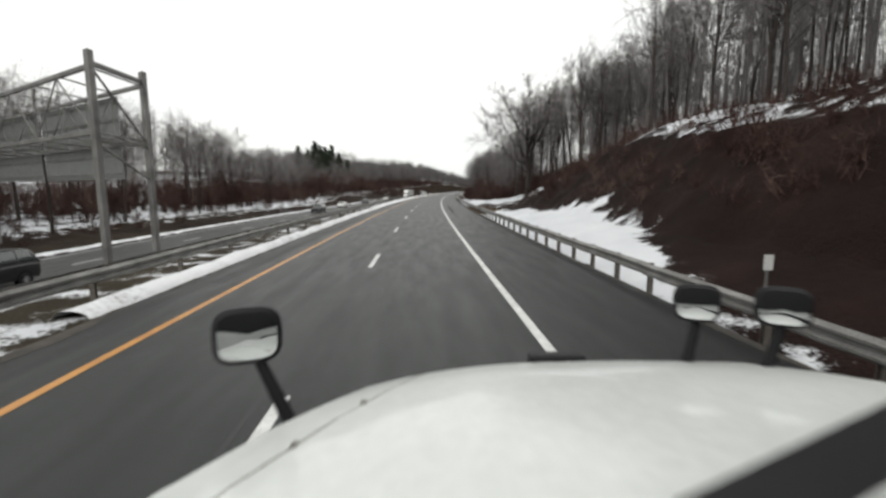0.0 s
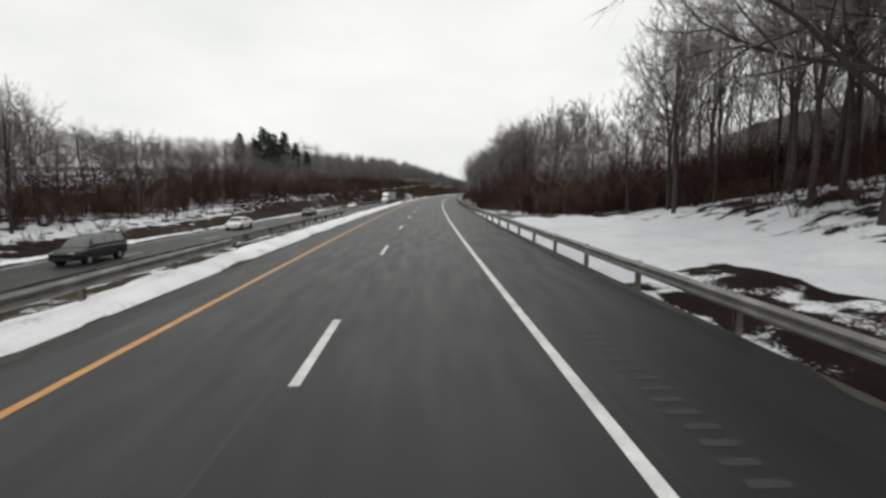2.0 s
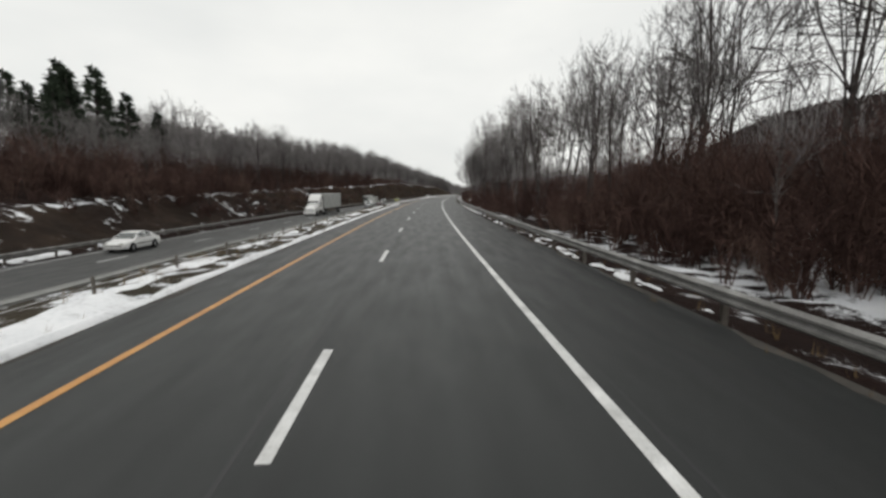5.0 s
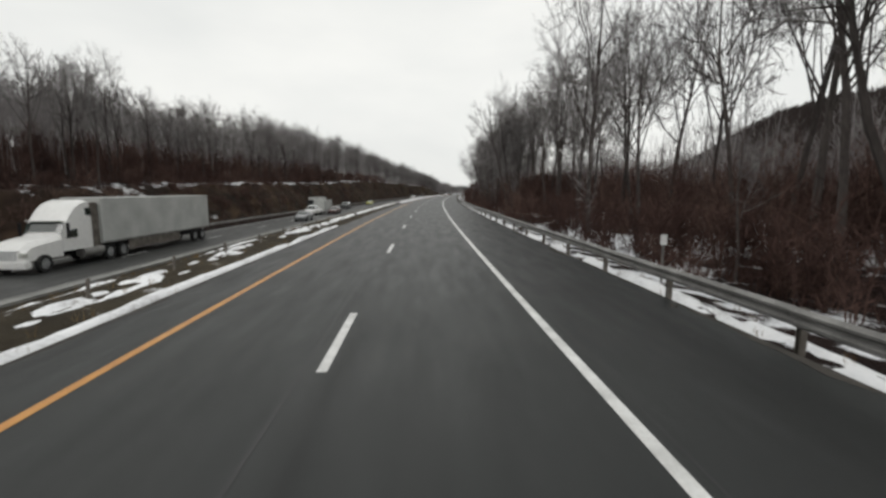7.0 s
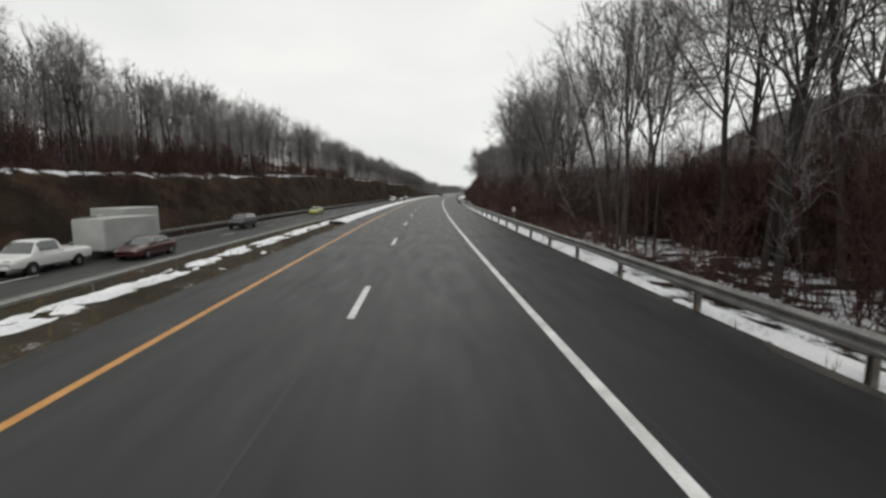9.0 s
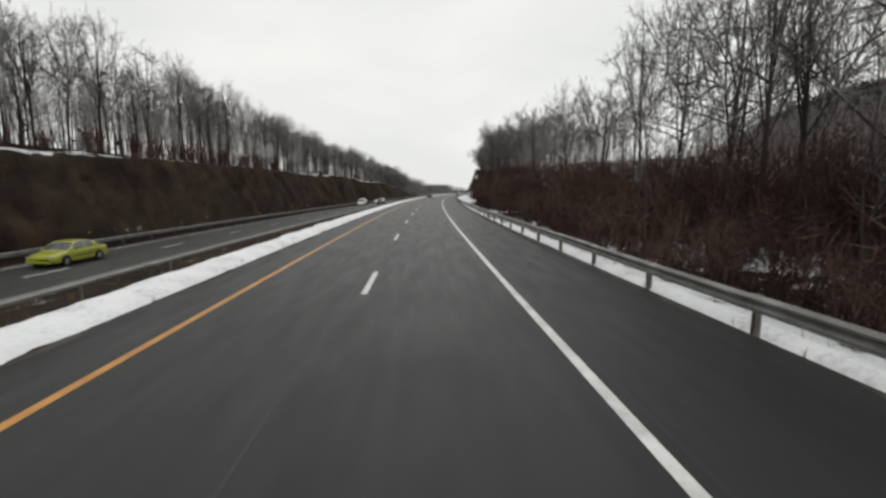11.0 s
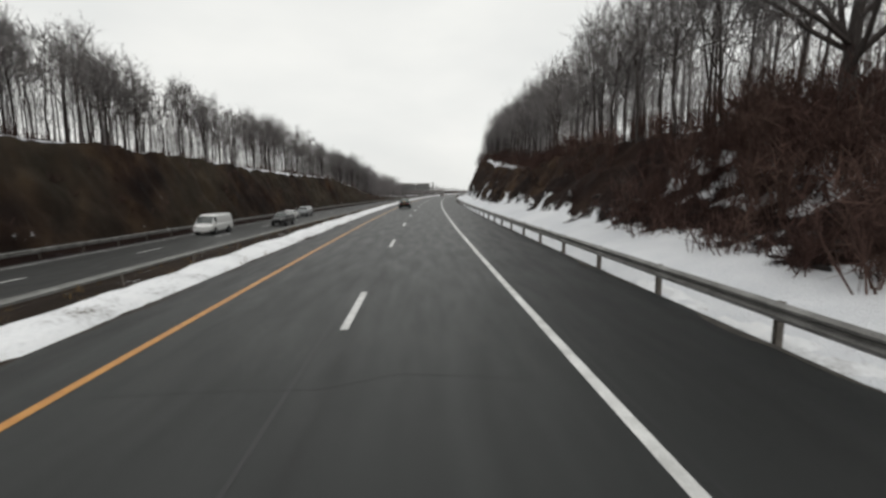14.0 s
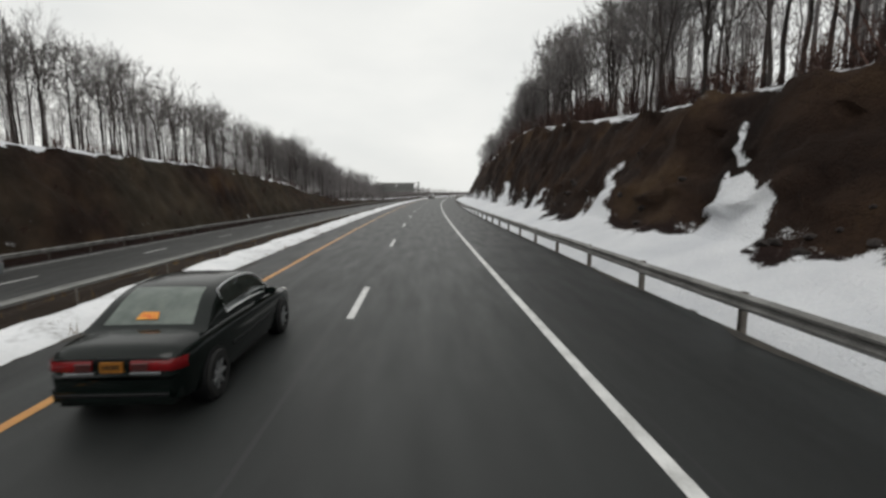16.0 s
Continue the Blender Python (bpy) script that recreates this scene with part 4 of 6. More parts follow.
def joined(name, label, category, mat, bits):
    """Many plants in one mesh: bits are (verts, faces, x, y, z, turn, scale)."""
    vs, fs, o = [], [], 0
    for v, f, x, y, z, a, s in bits:
        c, n = math.cos(a) * s, math.sin(a) * s
        vs.append(np.stack([v[:, 0] * c - v[:, 1] * n + x, v[:, 0] * n + v[:, 1] * c + y, v[:, 2] * s + z], 1))
        fs.append(f + o)
        o += len(v)
    V, F = np.concatenate(vs), np.concatenate(fs)
    me = bpy.data.meshes.new(name)
    me.vertices.add(len(V))
    me.vertices.foreach_set("co", V.astype(np.float32).ravel())
    me.loops.add(len(F) * F.shape[1])
    me.loops.foreach_set("vertex_index", F.astype(np.int32).ravel())
    me.polygons.add(len(F))
    me.polygons.foreach_set("loop_start", np.arange(0, len(F) * F.shape[1], F.shape[1], dtype=np.int32))
    me.update(calc_edges=True)
    me.materials.append(mat)
    return tagged(new(name, me), label, category, kind="stuff")


def tris(st):
    f = []
    for q in st.f:
        f.append(q[:3])
        if len(q) == 4:
            f.append((q[0], q[2], q[3]))
    return np.array(st.v), np.array(f)


SLIM_T = [(tris(w), tris(c)) for w, c in SLIM]


def bush(h, stems, twigs, spread):
    st = Sticks()
    for k in range(stems):
        az, out = rng.random() * 6.283, rng.uniform(0.1, 1.0) * spread
        p = np.array([rng.normal(0, 0.3 * spread), rng.normal(0, 0.3 * spread), -0.2])
        d = unit(np.array([math.cos(az) * out, math.sin(az) * out, 1.0]))
        length = h * rng.uniform(0.6, 1.1)
        q = [p, p + d * length * 0.5, p + d * length * 0.5 + unit(d + rng.normal(0, 0.25, 3)) * length * 0.5]
        st.blade(q, [0.026, 0.02, 0.010])
        for w in range(twigs):
            s = rng.uniform(0.2, 1.0)
            o = q[0] + (q[1] - q[0]) * s * 2 if s < 0.5 else q[1] + (q[2] - q[1]) * (s - 0.5) * 2
            e = unit(d * 0.5 + rng.normal(0, 0.6, 3) + np.array([0, 0, 0.3]))
            st.spike(o, e, h * rng.uniform(0.15, 0.38), 0.019)
    return tris(st)


BUSH = [bush(3.0, 9, 16, 0.6), bush(2.2, 10, 14, 0.8), bush(4.2, 8, 20, 0.45), bush(1.5, 11, 11, 0.9), bush(6.2, 9, 26, 0.32)]


def pine_mesh(h):
    st, wood = Sticks(), Sticks()
    wood.tube([(0, 0, -0.4), (0, 0, h * 0.5), (0.1, 0, h)], [0.28, 0.18, 0.03], 6)
    for k in range(260):
        u = 0.12 + 0.88 * rng.random()
        az = rng.random() * 6.283
        reach = (1.0 - 0.85 * u ** 1.4) * h * 0.25 * rng.uniform(0.45, 1.2)
        p = np.array([0, 0, u * h])
        d = np.array([math.cos(az), math.sin(az), 0.15])
        q = p + d * reach
        wood.tube([p, q], [0.04, 0.012], 3)
        for w in range(9):
            o = p + d * reach * rng.uniform(0.25, 1.0)
            st.spike(o, unit(d + rng.normal(0, 0.6, 3)), rng.uniform(0.4, 1.0), 0.15)
    return wood.mesh("trunk", M_BARK), st.mesh("crown", M_PINE)


PINE = pine_mesh(17)


def mass_tree(h):
    """A tree of the deep woods: a stem and a haze of rising boughs."""
    st = Sticks()
    st.tube([np.array([0, 0, -0.5]), np.array([rng.normal(0, 0.3), rng.normal(0, 0.3), h * 0.55]), np.array([rng.normal(0, 0.5), rng.normal(0, 0.5), h])], [0.16, 0.11, 0.03], 3)
    root = np.array([0, 0, h * 0.3])
    for k in range(140):
        d = unit(rng.normal(0, 1, 3))
        p = np.array([0, 0, h * 0.62]) + d * np.array([0.21, 0.21, 0.36]) * h * rng.random() ** 0.45
        st.spike(p, unit(unit(p - root) + rng.normal(0, 0.3, 3)), h * rng.uniform(0.06, 0.12), 0.036)
    return tris(st)


MASS = [mass_tree(15), mass_tree(13), mass_tree(17)]

# ---- the woods ----
near_spots = []


KIND_H = (15, 17, 13, 18, 11, 16, 14, 9, 16, 14, 16, 8, 10, 6)


def wood_row(side, x0, x1, y0, y1, step, kinds, smin, smax):
    y = y0
    while y < y1:
        x = random.uniform(x0, x1) * side
        k, yy, share = random.choice(kinds), y + random.uniform(-1, 1), random.uniform(smin, smax)
        near_spots.append((k, x, yy, share if k >= 11 else grown(x, yy, KIND_H[k], share)))
        y += step * random.uniform(0.6, 1.4)


# beside the road, on the right of the drive
wood_row(1, 15, 22, -10, 50, 2.2, [0, 1, 9, 10], 0.8, 1.1)
wood_row(1, 17, 23, 78, 92, 3.2, [0, 1, 3, 9], 0.75, 1.05)
wood_row(1, 20, 27, 46, 84, 2.6, [0, 1, 3, 10], 0.7, 0.95)
wood_row(1, 16, 24, 80, 108, 3.4, [2, 4, 7, 0], 0.7, 1.0)
wood_row(1, 13, 20, 106, 140, 3.6, [2, 4, 7, 10], 0.75, 1.02)
wood_row(1, 12, 20, 126, 190, 4.4, [3, 0, 1, 10], 0.75, 1.02)
wood_row(1, 9.5, 13, 128, 190, 6.5, [11, 12, 13], 0.7, 1.0)
wood_row(1, 11, 17, 296, 345, 5.5, [3, 6, 9, 1, 10], 0.9, 1.15)
wood_row(1, 12, 19, 194, 345, 7.0, [3, 6, 10, 9, 1], 0.72, 1.02)
wood_row(1, 13, 18, 214, 238, 8.0, [3, 6, 1, 0], 0.9, 1.15)
wood_row(1, 12.5, 18, 258, 285, 3.2, [3, 6, 1, 9], 0.9, 1.15)
wood_row(1, 8.6, 12, 190, 345, 9.0, [11, 12, 13], 0.7, 1.0)
wood_row(1, 8.5, 12.5, 282, 300, 2.2, [11, 12, 13], 0.7, 1.1)
wood_row(1, 14, 20, 345, 402, 9.0, [2, 4, 7, 6], 0.6, 0.95)
wood_row(1, 14, 20, 432, 560, 3.2, [2, 9, 4, 0, 10], 0.75, 1.0)
# across the opposite carriageway
wood_row(-1, 32, 46, 0, 125, 2.6, [0, 9, 10, 1], 0.72, 1.02)
wood_row(-1, 33, 50, 120, 240, 3.6, [0, 9, 10, 1], 0.72, 1.02)
wood_row(-1, 32.5, 42, 236, 450, 4.2, [0, 10, 1, 9, 9], 0.75, 1.2)
wood_row(-1, 32, 38, 450, 600, 3.4, [0, 1, 3, 9, 2], 0.75, 1.15)
for k, x, y, s in near_spots:
    ob = plant(k, x, y, s)
    if k >= 11:
        ob.name = "sapling"
        tagged(ob, "slender bare sapling on the verge", "sapling", "verge saplings")

far_w, far_c = [], []


def far_wood(side, x0, x1, y0, y1, count, smin=0.7, smax=1.0):
    for _ in range(count):
        x, y = side * (x0 + (x1 - x0) * random.random() ** 1.3), random.uniform(y0, y1)
        k = random.randrange(4)
        w, c = SLIM_T[k]
        a, s, z = random.uniform(0, 6.28), grown(x, y, (15, 17, 13, 10)[k], random.uniform(smin, smax)), height(x, y)
        far_w.append((*w, x, y, z, a, s))
        far_c.append((*c, x, y, z, a, s))


far_wood(1, 20, 40, -10, 120, 70)
far_wood(1, 16, 32, 130, 400, 26)
far_wood(1, 13, 26, 124, 165, 10, 0.8, 1.05)
far_wood(1, 18, 35, 430, 620, 70)
far_wood(1, 15, 24, 470, 690, 90)
far_wood(-1, 44, 90, 0, 130, 50)
far_wood(-1, 42, 90, 110, 250, 70)
far_wood(-1, 40, 66, 240, 450, 105, 0.8, 1.12)
far_wood(-1, 33, 52, 440, 482, 26, 0.8, 1.1)
far_wood(-1, 36, 56, 450, 640, 85, 0.8, 1.12)
far_wood(-1, 29, 60, 590, 720, 70, 0.8, 1.1)
deep = []


def deep_wood(side, x0, x1, y0, y1, count, smin=0.65, smax=0.95):
    for _ in range(count):
        x, y = side * random.uniform(x0, x1), random.uniform(y0, y1)
        k = random.randrange(3)
        deep.append((*MASS[k], x, y, height(x, y), random.uniform(0, 6.28), grown(x, y, (15, 13, 17)[k], random.uniform(smin, smax), 3.5, 13.0)))


deep_wood(-1, 46, 110, 10, 130, 260, 0.35, 0.65)
deep_wood(-1, 44, 110, 130, 230, 330, 0.3, 0.6)
deep_wood(-1, 44, 110, 230, 330, 520, 0.5, 0.85)
deep_wood(-1, 40, 80, 190, 340, 300, 0.4, 0.8)
deep_wood(-1, 38, 90, 330, 450, 380, 0.4, 0.8)
deep_wood(-1, 40, 80, 450, 620, 220, 0.3, 0.65)
deep_wood(-1, 36, 70, 440, 600, 120, 0.6, 0.9)
deep_wood(1, 24, 70, 20, 130, 420, 0.5, 0.85)
deep_wood(1, 20, 45, -10, 60, 220, 0.6, 1.0)
deep_wood(1, 24, 90, 130, 420, 520, 0.25, 0.45)
deep_wood(1, 16, 50, 430, 700, 520, 0.4, 0.75)
deep_wood(1, 16, 120, 690, 1000, 420, 0.5, 0.95)
deep_wood(-1, 28, 62, 590, 700, 300, 0.6, 1.0)
deep_wood(-1, 28, 75, 690, 840, 560, 0.7, 1.1)
deep_wood(-1, 29, 160, 800, 1050, 420, 0.7, 1.1)
deep_wood(-1, 8.5, 16, 830, 1100, 120, 0.5, 0.95)
deep_wood(1, 7, 16, 830, 1100, 120, 0.5, 0.95)
joined("deep_woods", "dense grey-brown bare woods behind the first trees", "woodland", M_TWIG, deep)
joined("woodland_trunks", "dense bare winter woodland trunks and limbs behind the roadside", "woodland", M_BARK, far_w)
joined("woodland_twigs", "hazy grey-brown twigs of bare winter woodland", "woodland", M_TWIG, far_c)

brush = []


def thicket(side, x0, x1, y0, y1, count, kinds, smin, smax):
    for _ in range(count):
        x, y = side * random.uniform(x0, x1), random.uniform(y0, y1)
        v, f = BUSH[random.choice(kinds)]
        brush.append((v, f, x, y, height(x, y), random.uniform(0, 6.28), random.uniform(smin, smax)))


thicket(1, 10.5, 18, -10, 52, 260, [1, 3], 0.4, 0.8)
thicket(1, 23, 32, 56, 100, 260, [0, 2, 1], 0.8, 1.3)
thicket(1, 18, 26, 86, 100, 120, [0, 2, 1], 0.8, 1.3)
thicket(1, 15, 24, 62, 84, 45, [1, 0], 0.5, 0.9)
thicket(1, 12, 22, 116, 178, 280, [4], 0.75, 1.1)
thicket(1, 13, 22, 98, 150, 300, [0, 2, 1], 0.7, 1.1)
thicket(1, 8.2, 12, 118, 140, 60, [3, 1, 0], 0.5, 0.8)
thicket(1, 9.5, 18, 132, 187, 250, [0, 2, 1], 0.7, 1.15)
thicket(1, 18, 27, 104, 200, 260, [4], 0.7, 1.05)
thicket(1, 7.4, 11, 200, 278, 105, [3, 1, 1], 0.45, 0.8)
thicket(1, 7.2, 10.5, 282, 302, 45, [3, 1, 3], 0.5, 0.9)
thicket(1, 8.6, 12.5, 206, 232, 45, [0, 1, 2], 0.6, 0.9)
thicket(1, 7.4, 11, 275, 350, 80, [3, 3, 1], 0.4, 0.7)
thicket(1, 8.5, 16, 190, 275, 115, [0, 2], 0.7, 1.1)
thicket(1, 8.5, 13, 350, 400, 80, [0, 2, 1], 0.6, 1.0)
thicket(1, 12.5, 17, 262, 300, 60, [0, 2, 1], 0.6, 1.1)
thicket(1, 7.8, 13, 300, 352, 190, [0, 2, 1], 0.6, 1.0)
thicket(1, 16, 26, 190, 300, 460, [4], 0.6, 0.95)
thicket(1, 14, 24, 262, 395, 620, [4], 0.65, 1.05)
thicket(1, 11, 18, 380, 412, 150, [4], 0.6, 0.95)
thicket(1, 8.6, 13, 398, 430, 130, [3, 1, 0], 0.5, 0.9)
thicket(1, 12, 17, 408, 432, 60, [4], 0.4, 0.6)
thicket(1, 9.8, 20, 385, 432, 330, [0, 2, 1], 0.7, 1.0)
thicket(1, 11.5, 18, 430, 450, 60, [0, 1, 3], 0.5, 0.8)
thicket(1, 11.5, 16.5, 438, 474, 80, [1, 3, 0], 0.5, 0.85)
thicket(1, 13, 20, 450, 620, 400, [0, 1], 0.6, 1.0)
thicket(-1, 35, 46, 0, 70, 95, [0, 2, 4], 0.6, 1.0)
thicket(-1, 35, 46, 70, 190, 320, [0, 2, 4], 0.7, 1.15)
thicket(-1, 29.5, 36, 0, 190, 110, [1, 3], 0.5, 0.9)
thicket(-1, 29, 44.5, 190, 225, 140, [0, 1, 2], 0.8, 1.35)
thicket(-1, 27, 36.5, 200, 330, 420, [1, 3], 0.5, 1.0)
thicket(-1, 27, 35.5, 330, 620, 400, [3, 1], 0.3, 0.7)
thicket(-1, 32, 42.5, 190, 430, 330, [0, 2], 0.6, 1.0)
thicket(-1, 37, 62.5, 150, 370, 620, [4], 0.6, 1.0)
thicket(-1, 26.2, 30.5, 235, 420, 330, [3, 3, 1], 0.35, 0.75)
thicket(-1, 33, 50.5, 30, 150, 260, [4], 0.5, 0.85)
joined("roadside_brush", "dense leafless reddish-brown brush on the verge", "brush", M_BRUSH, brush)
plant(8, 15.5, 71.6, 1.0, "large spreading bare oak beside the snowy verge", turn=40)
for x, y, sc in ((-62, 225, 0.98), (-59.5, 228, 1.05), (-66, 229, 1.0), (-70, 233, 1.1), (-57, 232, 0.85), (-64, 236, 0.9), (-75, 236, 0.85), (-61, 221, 0.8), (-68, 224, 0.78), (-54, 236, 0.7), (-78, 231, 0.9)):
    ob = thing("pine_tree", "dark green pine among the bare woods", "pine tree", Matrix.Translation((x, y, height(x, y))) @ Matrix.Scale(sc, 4), "pines")
    part("trunk", PINE[0], M_BARK, ob)
    part("crown", PINE[1], M_PINE, ob)

# woods on the hill across the valley: each a few upright blades
st = Sticks()
for _ in range(26000):
    x, y = random.uniform(170, 520), random.uniform(250, 960)
    lift = hill(*place(x, y))
    if lift < 6:
        continue
    p = np.array([x, y, height(x, y) - 1.0])
    for k in range(3):
        st.spike(p + rng.normal(0, 1.2, 3), unit(np.array([rng.normal(0, 0.12), rng.normal(0, 0.12), 1.0])), random.uniform(7, 13), random.uniform(1.2, 2.4))
hill_v, hill_f = tris(st)
joined("hillside_woods", "dark bare woods on the hill across the valley", "woodland", M_HILL, [(hill_v, hill_f, 0, 0, 0, 0, 1)])
plant(8, 14.5, 424.0, 0.78, "tall bare oak with a thick trunk above the cutting", turn=110)
plant(3, 16.0, 404.0, 0.9, "tall bare tree rising out of the brush", turn=20, lean=8, towards=-30)
plant(6, 15.0, 398.0, 1.05, "tall bare tree rising out of the brush", turn=70, lean=6, towards=-60)
plant(1, 10.1, 231.5, 0.98, "tall straight bare tree behind the guardrail", turn=15)
plant(3, 15.2, 236.2, 0.9, "tall bare tree with many rising stems", turn=200)
plant(3, 10.5, 263.3, 0.95, "tall bare tree behind the guardrail", turn=120)
plant(6, 14.8, 255.8, 1.05, "tall bare tree with many rising stems", turn=300)
plant(1, 16.2, 86.5, 0.85, "tall bare tree in the snow beside the verge", turn=140)
plant(9, 18.0, 89.5, 0.85, "tall bare tree in the snow beside the verge", turn=310)
plant(0, 17.0, 76.8, 0.95, "tall bare tree at the edge of the snowy verge", turn=75)
plant(6, 10.2, 262.0, 1.1, "tall bare tree with many rising stems", turn=210, lean=6, towards=-60)
plant(0, 11.8, 266.0, 0.95, "tall bare tree behind the guardrail", turn=33)
plant(3, 12.5, 270.5, 0.9, "tall bare tree behind the guardrail", turn=280, lean=5, towards=-90)
plant(9, 10.4, 274.5, 0.95, "tall bare tree behind the guardrail", turn=160)
plant(6, 13.5, 279.0, 1.1, "tall bare tree with many rising stems", turn=20)
plant(3, 10.6, 288.2, 0.85, "tall bare tree that leans over the brush", turn=50, lean=20, towards=-25)
plant(0, 10.8, 286.0, 0.95, "tall bare tree with many rising stems", turn=180)
plant(3, 11.5, 295.0, 0.8, "bare tree that leans far over the brush", turn=250, lean=30, towards=-35)
plant(6, 12.6, 214.0, 1.15, "tall bare tree that leans over the guardrail", turn=90, lean=12, towards=-40)
plant(3, 13.6, 217.5, 1.0, "tall bare tree that leans over the guardrail", turn=10, lean=10, towards=-40)
plant(3, 10.3, 130.8, 0.78, "tall bare tree behind the guardrail", turn=10)
plant(6, 11.4, 128.0, 0.9, "tall bare tree behind the guardrail", turn=80)

# broken rock at the foot of the cutting
v, f, n = [], [], 0
for _ in range(420):
    y = random.uniform(408, 560)
    fx = shape_at(y, 1)[0]
    x = fx + random.gauss(0.6, 0.9)
    if x < 5.8 or snow_at(x, y) > 0.6:
        continue
    r = random.uniform(0.08, 0.30) * random.choice((0.6, 1, 1))
    bm = bmesh.new()
    bmesh.ops.create_icosphere(bm, subdivisions=1, radius=1.0)
    sx, sy, sz = r * random.uniform(0.7, 1.4), r * random.uniform(0.7, 1.6), r * random.uniform(0.4, 0.8)
    z = height(x, y)
    for q in bm.verts:
        w = 1 + 0.45 * noise.noise(q.co * 1.7 + Vector((x, y, 0)))
        v.append((x + q.co.x * sx * w, y + q.co.y * sy * w, z + q.co.z * sz * w))
    f += [tuple(n + t.index for t in fc.verts) for fc in bm.faces]
    n += len(bm.verts)
    bm.free()
tagged(new("rubble", mesh_of("rubble", v, f, M_BARK)), "dark broken rock at the foot of the cutting", "rubble", kind="stuff")

# dry grass on the median and the verges
v, f = [], []
for _ in range(2600):
    if random.random() < 0.6:
        x, y = random.uniform(-10.5, -6.3), random.uniform(120, 520)
    else:
        x, y = random.uniform(5.1, 7.5), random.choice((random.uniform(44, 62), random.uniform(100, 412)))
    z = height(x, y)
    for b in range(6):
        a, h, r = random.uniform(0, 6.28), random.uniform(0.10, 0.32), random.uniform(0.0, 0.12)
        px, py, o = x + r * math.cos(a * 3), y + r * math.sin(a * 3), len(v)
        v += [(px - 0.008 * math.sin(a), py + 0.008 * math.cos(a), z - 0.02), (px + 0.008 * math.sin(a), py - 0.008 * math.cos(a), z - 0.02), (px + 0.4 * h * math.cos(a), py + 0.4 * h * math.sin(a), z + h)]
        f.append((o, o + 1, o + 2))
tagged(new("dry_grass", mesh_of("dry_grass", v, f, M_GRASS)), "sparse dry tan grass on the median and verge", "grass", kind="stuff")

# ================= vehicles =================
def loft(rings, close=True):
    bm = bmesh.new()
    rows = [[bm.verts.new(p) for p in r] for r in rings]
    n = len(rings[0])
    for a, b in zip(rows, rows[1:]):
        for i in range(n if close else n - 1):
            j = (i + 1) % n
            bm.faces.new((a[i], a[j], b[j], b[i]))
    if close:
        bm.faces.new(list(reversed(rows[0])))
        bm.faces.new(rows[-1])
    bmesh.ops.recalc_face_normals(bm, faces=bm.faces)
    return bm


def body_ring(y, w, z0, zm, z1):
    """One cross-section of a car body: sill, widest line, shoulder, crowned deck."""
    half = [(0.86, z0), (0.955, z0 + 0.05), (0.985, z0 + 0.16), (1.0, zm), (0.992, z1 - 0.20), (0.975, z1 - 0.11), (0.94, z1 - 0.05), (0.87, z1 - 0.012), (0.70, z1 + 0.012), (0.35, z1 + 0.026)]
    return [(w * x, y, z) for x, z in half] + [(-w * x, y, z) for x, z in reversed(half)]


def ease(xs, ys, x):
    """A smooth curve through points (monotone between them)."""
    i = max(0, min(len(xs) - 2, int(np.searchsorted(xs, x)) - 1))
    h = xs[i + 1] - xs[i]

    def slope(k):
        if k <= 0 or k >= len(xs) - 1:
            j = min(max(k, 1), len(xs) - 1)
            return (ys[j] - ys[j - 1]) / (xs[j] - xs[j - 1])
        l, r = (ys[k] - ys[k - 1]) / (xs[k] - xs[k - 1]), (ys[k + 1] - ys[k]) / (xs[k + 1] - xs[k])
        return 0.0 if l * r <= 0 else 2 * l * r / (l + r)

    t = (x - xs[i]) / h
    return (2 * t ** 3 - 3 * t ** 2 + 1) * ys[i] + (t ** 3 - 2 * t ** 2 + t) * h * slope(i) + (3 * t ** 2 - 2 * t ** 3) * ys[i + 1] + (t ** 3 - t ** 2) * h * slope(i + 1)


def wheel_meshes(r, w, spokes):
    prof = [(r * 0.62, -w / 2), (r * 0.93, -w / 2), (r, -w * 0.36), (r, w * 0.36), (r * 0.93, w / 2), (r * 0.62, w / 2)]
    n = 28
    bm = bmesh.new()
    rings = [[bm.verts.new((x, q * math.cos(a), q * math.sin(a))) for q, x in prof] for a in [2 * math.pi * i / n for i in range(n)]]
    for i in range(n):
        a, b = rings[i], rings[(i + 1) % n]
        for k in range(len(prof)):
            m = (k + 1) % len(prof)
            bm.faces.new((a[k], a[m], b[m], b[k]))
    bmesh.ops.recalc_face_normals(bm, faces=bm.faces)
    tyre = from_bm("tyre", bm, M_RUBBER)
    bm = tube_bm((-w * 0.30, 0, 0), (w * 0.30, 0, 0), r * 0.62, n=28)
    for i in range(spokes):
        a = 2 * math.pi * i / spokes
        s = bmesh.new()
        box_bm(w * 0.25, w * 0.45, r * 0.10, r * 0.62, -r * 0.085, r * 0.085, 0.008, bm=s)
        bmesh.ops.transform(s, verts=s.verts, matrix=Matrix.Rotation(a, 4, "X"))
        tmp = bpy.data.meshes.new("tmp")
        s.to_mesh(tmp)
        s.free()
        bm.from_mesh(tmp)
        bpy.data.meshes.remove(tmp)
    tube_bm((w * 0.28, 0, 0), (w * 0.48, 0, 0), r * 0.16, r * 0.12, 12, bm)
    return tyre, from_bm("rim", bm, M_ALLOY)


CAR_WHEEL = wheel_meshes(0.32, 0.21, 7)
TRUCK_WHEEL = wheel_meshes(0.50, 0.28, 8)


def add_wheel(parent, x, y, meshes, r, side):
    h = part("wheel", meshes[0], M_RUBBER, parent, "black tyre on a silver alloy rim", pose(x, y, r, 0, 0, 0 if side > 0 else 180))
    part("rim", meshes[1], M_ALLOY, h)
    return h


